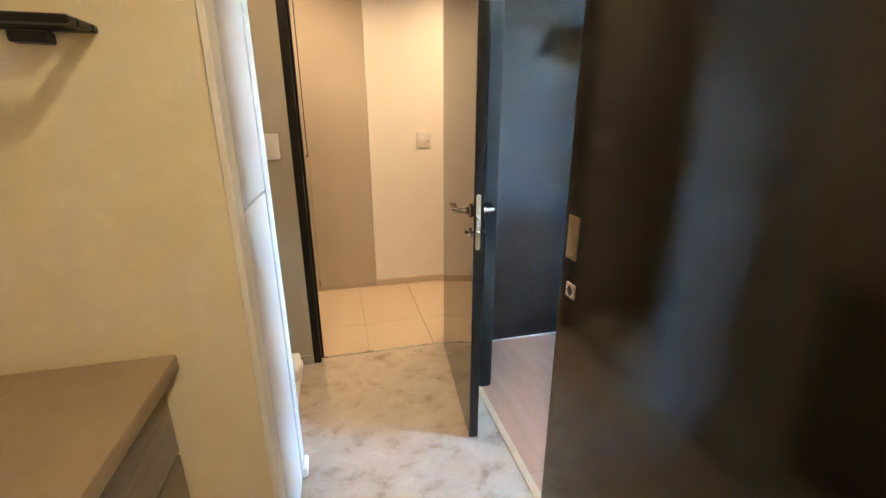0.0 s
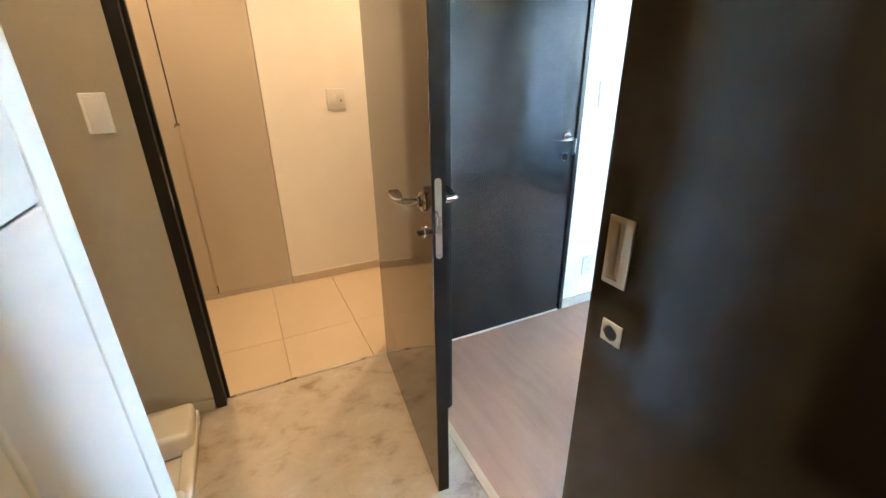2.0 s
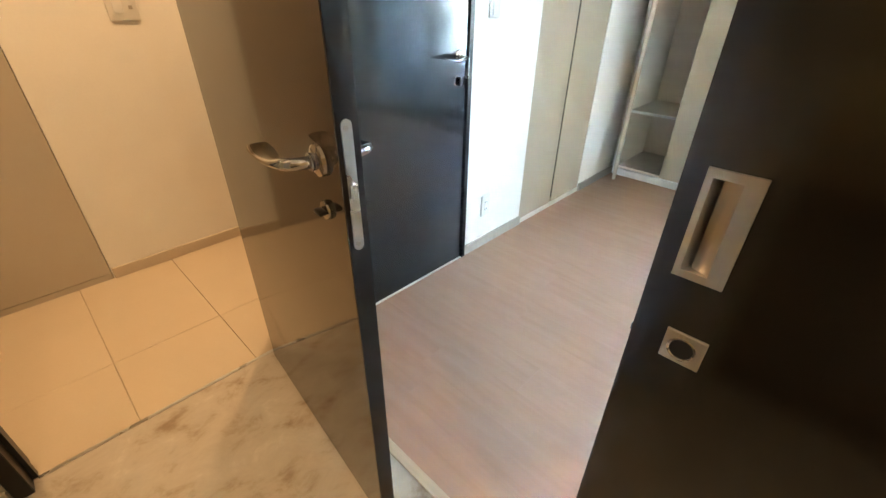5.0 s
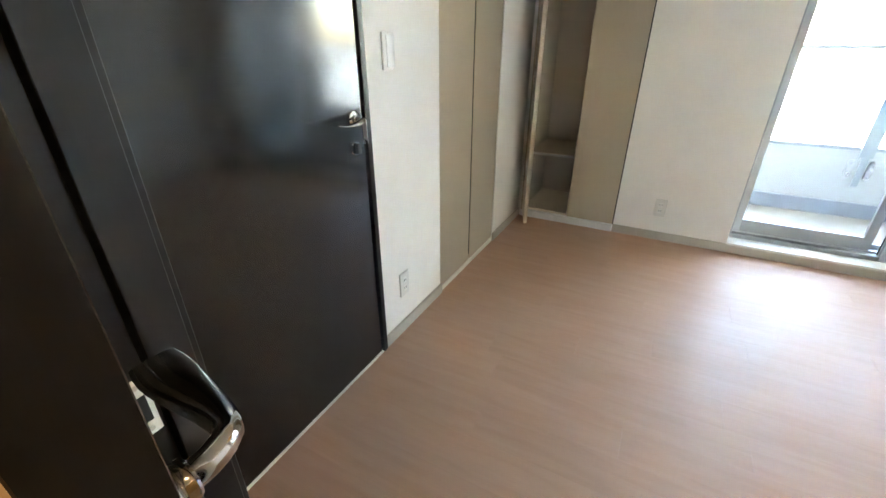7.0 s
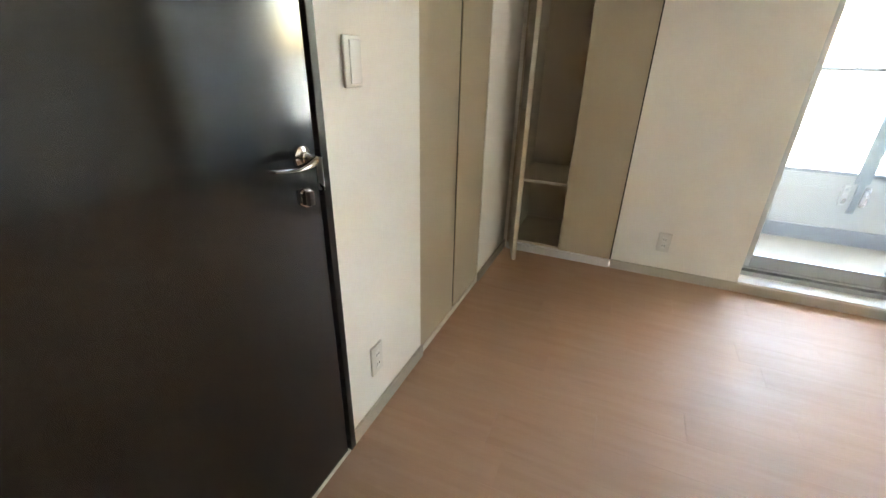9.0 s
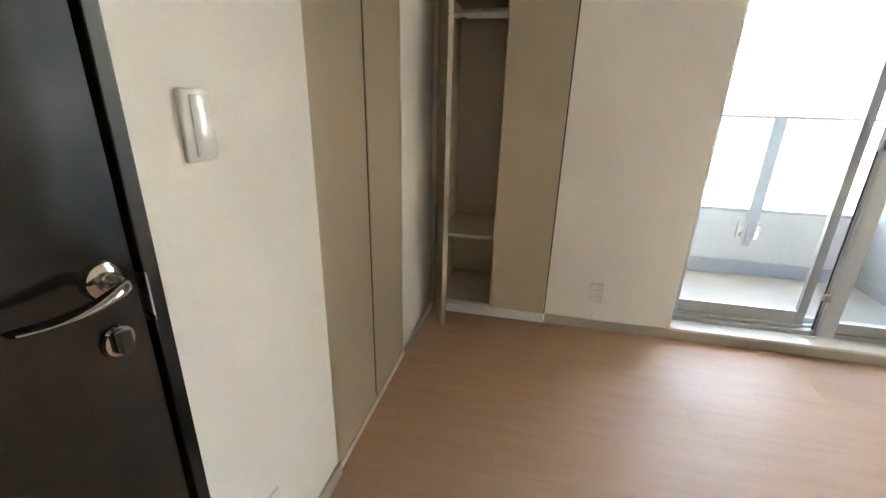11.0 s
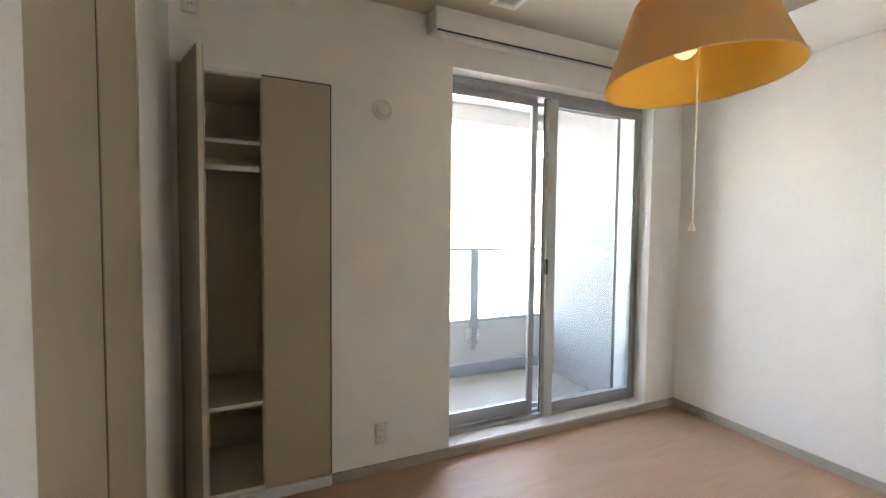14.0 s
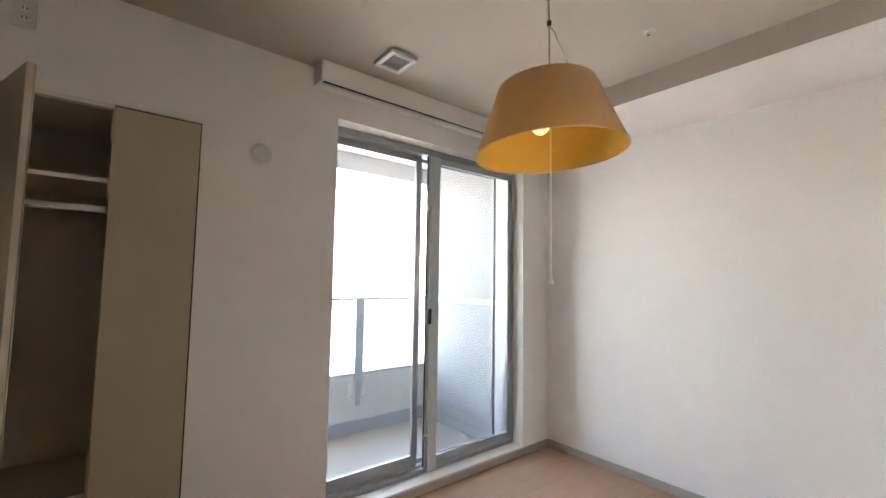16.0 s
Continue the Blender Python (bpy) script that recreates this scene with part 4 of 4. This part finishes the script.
part("lining", lathe(bmesh.new(), [(0.2737, 0.001), (0.1775, 0.251), (0.1765, 0.251), (0.2727, 0.001)], at0, TILT_M, seg=72, close=True), LINER, lamp, "bright orange shade lining")
part("rim", lathe(bmesh.new(), [(0.2775, -0.001), (0.2775, 0.004), (0.2720, 0.004), (0.2720, -0.001)], at0, TILT_M, seg=72, close=True), SHADE, lamp)
spider = bmesh.new()
for k in range(3):
    a = k * 2.0944 + 0.4
    tip = Vector(at0) + TILT_M @ Vector((0.177 * math.cos(a), 0.177 * math.sin(a), 0.242))
    cyl(spider, (LX, LY, 2.125), tip, 0.003, seg=8)
part("spider", spider, WIRE, lamp)
part("socket", cyl(bmesh.new(), (LX + 0.021, LY + 0.026, 2.14), (LX + 0.021, LY + 0.026, 2.055), 0.022, seg=24, bev=0.003), WHITE_PLASTIC, lamp)
part("bulb", lathe(bmesh.new(), [(0.014, 0.11), (0.016, 0.085), (0.030, 0.055), (0.036, 0.030), (0.030, 0.006), (0.015, -0.006), (0.0, -0.009)], (LX + 0.021, LY + 0.026, 1.950), seg=32), BULB, lamp, "dimly lit frosted bulb")
cordb = bmesh.new()
CXP, CYP = LX - 0.015, LY + 0.014
cyl(cordb, (CXP, CYP, 1.41), (CXP, CYP, 2.06), 0.0026, seg=8)
pcord = part("pull_cord", cordb, CORD, lamp, "thin ivory pull cord")
part("pull_knob", lathe(bmesh.new(), [(0.0, 0.026), (0.004, 0.026), (0.010, 0.004), (0.010, 0.0), (0.0, -0.001)], (CXP, CYP, 1.388), seg=20), CORD, pcord)

# ---- hallway cabinet ----
hc = thing("hall_cabinet", (0.0, 3.8, 0), "tall glossy greige hallway cabinet with routed pulls", "cabinet")
# carcass coloured black, so shade between the doors is in the colour
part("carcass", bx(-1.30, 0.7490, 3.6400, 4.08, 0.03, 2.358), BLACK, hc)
part("plinth", bx(-1.30, 0.7470, 3.6165, 3.6395, 0.0, 0.0305), BEIGE_GLOSS, hc)
for x0, x1 in ((-0.644, -0.180), (-0.177, 0.295), (0.3015, 0.7470)):
    part("door", bx(x0, x1, 3.6150, 3.6375, 0.032, 2.356, bev=0.0015), BEIGE_GLOSS, hc)
part("finger_groove", bx(0.3015, 0.318, 3.6135, 3.6155, 0.090, 1.070), BEIGE, hc)
groove = bmesh.new()
box(groove, 0.2955, 0.3005, 3.6120, 3.6160, 0.090, 1.070)
part("pull_strip", groove, BASEBOARD, hc, "routed finger pull")
notch = bmesh.new()
for side in (-1, 1):
    tri = [(0.298 + side * 0.0015, 1.092), (0.298 + side * 0.0015, 1.070), (0.298 + side * 0.019, 1.056), (0.298 + side * 0.014, 1.076)]
    lo = [notch.verts.new((x, 3.6150, z)) for x, z in tri]
    hi = [notch.verts.new((x, 3.6138, z)) for x, z in tri]
    notch.faces.new(hi)
    notch.faces.new(lo[::-1])
    for k in range(4):
        notch.faces.new((lo[k], lo[(k + 1) % 4], hi[(k + 1) % 4], hi[k]))
bmesh.ops.recalc_face_normals(notch, faces=notch.faces)
part("pull_notch", notch, GREY_WOOD, hc, "brown arrow-shaped end of the routed pull")

# ---- balcony ----
setting("balcony_floor", bx(4.20, 5.60, -0.85, 3.2, -0.25, -0.095), BALCONY_FLOOR, "beige non-slip balcony sheet floor", "floor")
par = thing("parapet", (5.52, 1.0, -0.095), "white painted concrete balcony parapet", "parapet")
part("wall", bx(5.44, 5.60, -0.85, 3.2, -0.095, 0.447, bev=0.004), CONCRETE, par)
part("upstand", bx(5.415, 5.4395, -0.648, 3.2, -0.095, 0.028, bev=0.004), GUTTER, par, "blue-grey waterproof upstand")
rail = thing("balustrade", (5.44, 1.0, 0.45), "pale metal and glass balcony balustrade", "railing")
part("top_rail", bx(5.425, 5.465, -0.70, 3.2, 1.178, 1.204, bev=0.004), RAIL_METAL, rail)
part("bottom_rail", bx(5.435, 5.458, -0.70, 3.2, 0.449, 0.476, bev=0.003), RAIL_METAL, rail)
for yp in (0.132, 1.335, 2.535):
    pst = part("post", bx(5.408, 5.424, yp, yp + 0.092, 0.40, 1.18, bev=0.002), RAIL_METAL, rail)
    part("foot", bx(5.408, 5.424, yp + 0.022, yp + 0.064, 0.165, 0.40, bev=0.002), RAIL_METAL, pst)
    for yo in (yp - 0.035, yp + 0.095):
        br = part("bracket", bx(5.425, 5.440, yo, yo + 0.040, 0.22, 0.375, bev=0.003), STEEL, pst)
        for zb in (0.245, 0.350):
            part("bolt", cyl(bmesh.new(), (5.425, yo + 0.02, zb), (5.415, yo + 0.02, zb), 0.008, seg=8), ALUMINIUM, br)
for y0, y1 in ((-0.68, 0.135), (0.245, 1.34), (1.445, 2.54)):
    part("pane", bx(5.442, 5.450, y0, y1, 0.476, 1.178), RAIL_GLASS, rail, "clear balustrade glass", shadow=False)
pt = thing("balcony_partition", (4.8, -0.68, -0.095), "white balcony partition wall with a pale cap band", "partition")
part("lower_wall", bx(4.20, 5.44, -0.76, -0.660, -0.095, 1.160), PARTITION, pt)
part("band", bx(4.20, 5.44, -0.765, -0.640, 1.160, 1.212, bev=0.003), BAND, pt)
part("upper_board", bx(4.20, 5.44, -0.74, -0.668, 1.212, 2.618), SCREEN_PANEL, pt)
part("skirting", bx(4.20, 5.414, -0.660, -0.652, -0.095, 0.0, bev=0.003), PARTITION, pt)
# added out of view: keeps north-east sky light off the bedroom's south wall
sky_block = thing("balcony_partition", (4.8, 1.47, -0.095), "added unseen wall across the balcony that cuts sky light on the south wall", "partition")
part("wall", bx(4.20, 5.44, 1.43, 1.51, -0.095, 2.618), PARTITION, sky_block)
setting("balcony_ceiling", bx(4.20, 5.62, -4.0, 3.2, 2.62, 2.80), CONCRETE, "white painted balcony soffit", "ceiling")
setting("balcony_beam", bx(5.40, 5.62, -4.0, 3.2, 2.450, 2.62), CONCRETE, "white edge beam of the balcony above", "beam")
setting("wall_outside_north", bx(4.20, 5.60, 3.2, 3.32, -0.25, 2.80), CONCRETE, "white outer wall at the balcony end", "wall")
setting("wall_outside_closet", bx(4.52, 4.60, 1.80, 3.2, -0.25, 2.62), CONCRETE, "white outer wall behind the closet", "wall")
setting("facade", bx(4.20, 4.52, 1.78, 1.835, -0.25, 2.62), CONCRETE, "white outer wall beside the window", "wall")

# ---- distance ----
setting("ground", bx(-2500, 2500, -2500, 2500, -46.0, -45.0), GROUND, "hazy pale ground far below", "ground")
rng = random.Random(4)
for k in range(46):
    gx, gy = rng.uniform(140, 900), rng.uniform(-420, 420)
    w, d, h = rng.uniform(12, 34), rng.uniform(10, 26), rng.uniform(6, 26)
    house = thing("far_building", (gx, gy, -45), "pale low-rise building far off in the haze", "building", "far buildings")
    part("wall", bx(gx - d / 2, gx + d / 2, gy - w / 2, gy + w / 2, -45, -45 + h), FAR_WALL, house)
    part("roof", bx(gx - d / 2 - 0.4, gx + d / 2 + 0.4, gy - w / 2 - 0.4, gy + w / 2 + 0.4, -45 + h, -44.2 + h), FAR_DARK, house)

# ---- floor pieces ----
ROW, FIRST = 0.150, 2.645 - 0.150 * 10
plank_meshes = {}


def plank(x0, x1, y0, y1):
    key = (round(x1 - x0, 3), round(y1 - y0, 3))
    if key not in plank_meshes:
        bm = bx(-key[0] / 2, key[0] / 2, -key[1] / 2, key[1] / 2, -0.010, 0.0)
        tops = [e for e in bm.edges if all(v.co.z > -0.001 for v in e.verts)]
        bmesh.ops.bevel(bm, geom=tops, offset=0.0003, segments=1, profile=0.5, affect="EDGES")
        plank_meshes[key] = finish(bm, "plank", WOOD)
    ob = new("plank", plank_meshes[key])
    ob.parent = floor_bedroom
    ob.location = Vector(((x0 + x1) / 2, (y0 + y1) / 2, 0.0)) - floor_bedroom.location


ends = [1.465, 1.094, 0.62, 1.136, 0.30, 0.86]
k = 0
x = FIRST
while x < 3.97:
    x0, x1 = max(x, 1.151) + 0.0002, min(x + ROW, 3.9695) - 0.0002
    start = ends[(k - 10) % 6]
    marks = [YS] + sorted(v for v in (start - 1.818, start - 0.909 * 2 - 0.909, start - 0.909, start, start + 0.909, start + 1.818) if YS + 0.08 < v < 2.50) + [2.545]
    if x1 - x0 > 0.02:
        for y0, y1 in zip(marks, marks[1:]):
            plank(x0, x1, y0 + 0.00025, y1 - 0.00025)
    x += ROW
    k += 1

TILE_W = 0.397
tile_meshes = {}
for i in range(-5, 7):
    for j in range(0, 2):
        x0, x1 = 0.608 + i * TILE_W, 0.608 + (i + 1) * TILE_W
        y0, y1 = (2.5945, 2.955)[j], (2.955, 3.63)[j]
        key = (j,)
        if key not in tile_meshes:
            bm = bx(-TILE_W / 2 + 0.0015, TILE_W / 2 - 0.0015, -(y1 - y0) / 2 + 0.0006, (y1 - y0) / 2 - 0.0006, -0.006, 0.0005)
            tops = [e for e in bm.edges if all(v.co.z > 0 for v in e.verts)]
            bmesh.ops.bevel(bm, geom=tops, offset=0.0007, segments=1, profile=0.5, affect="EDGES")
            tile_meshes[key] = finish(bm, "tile", TILE)
        if x0 < -1.40 or x1 > 3.1:
            continue
        ob = new("tile", tile_meshes[key])
        ob.parent = floor_hall
        ob.location = Vector(((x0 + x1) / 2, (y0 + y1) / 2, 0.0)) - floor_hall.location
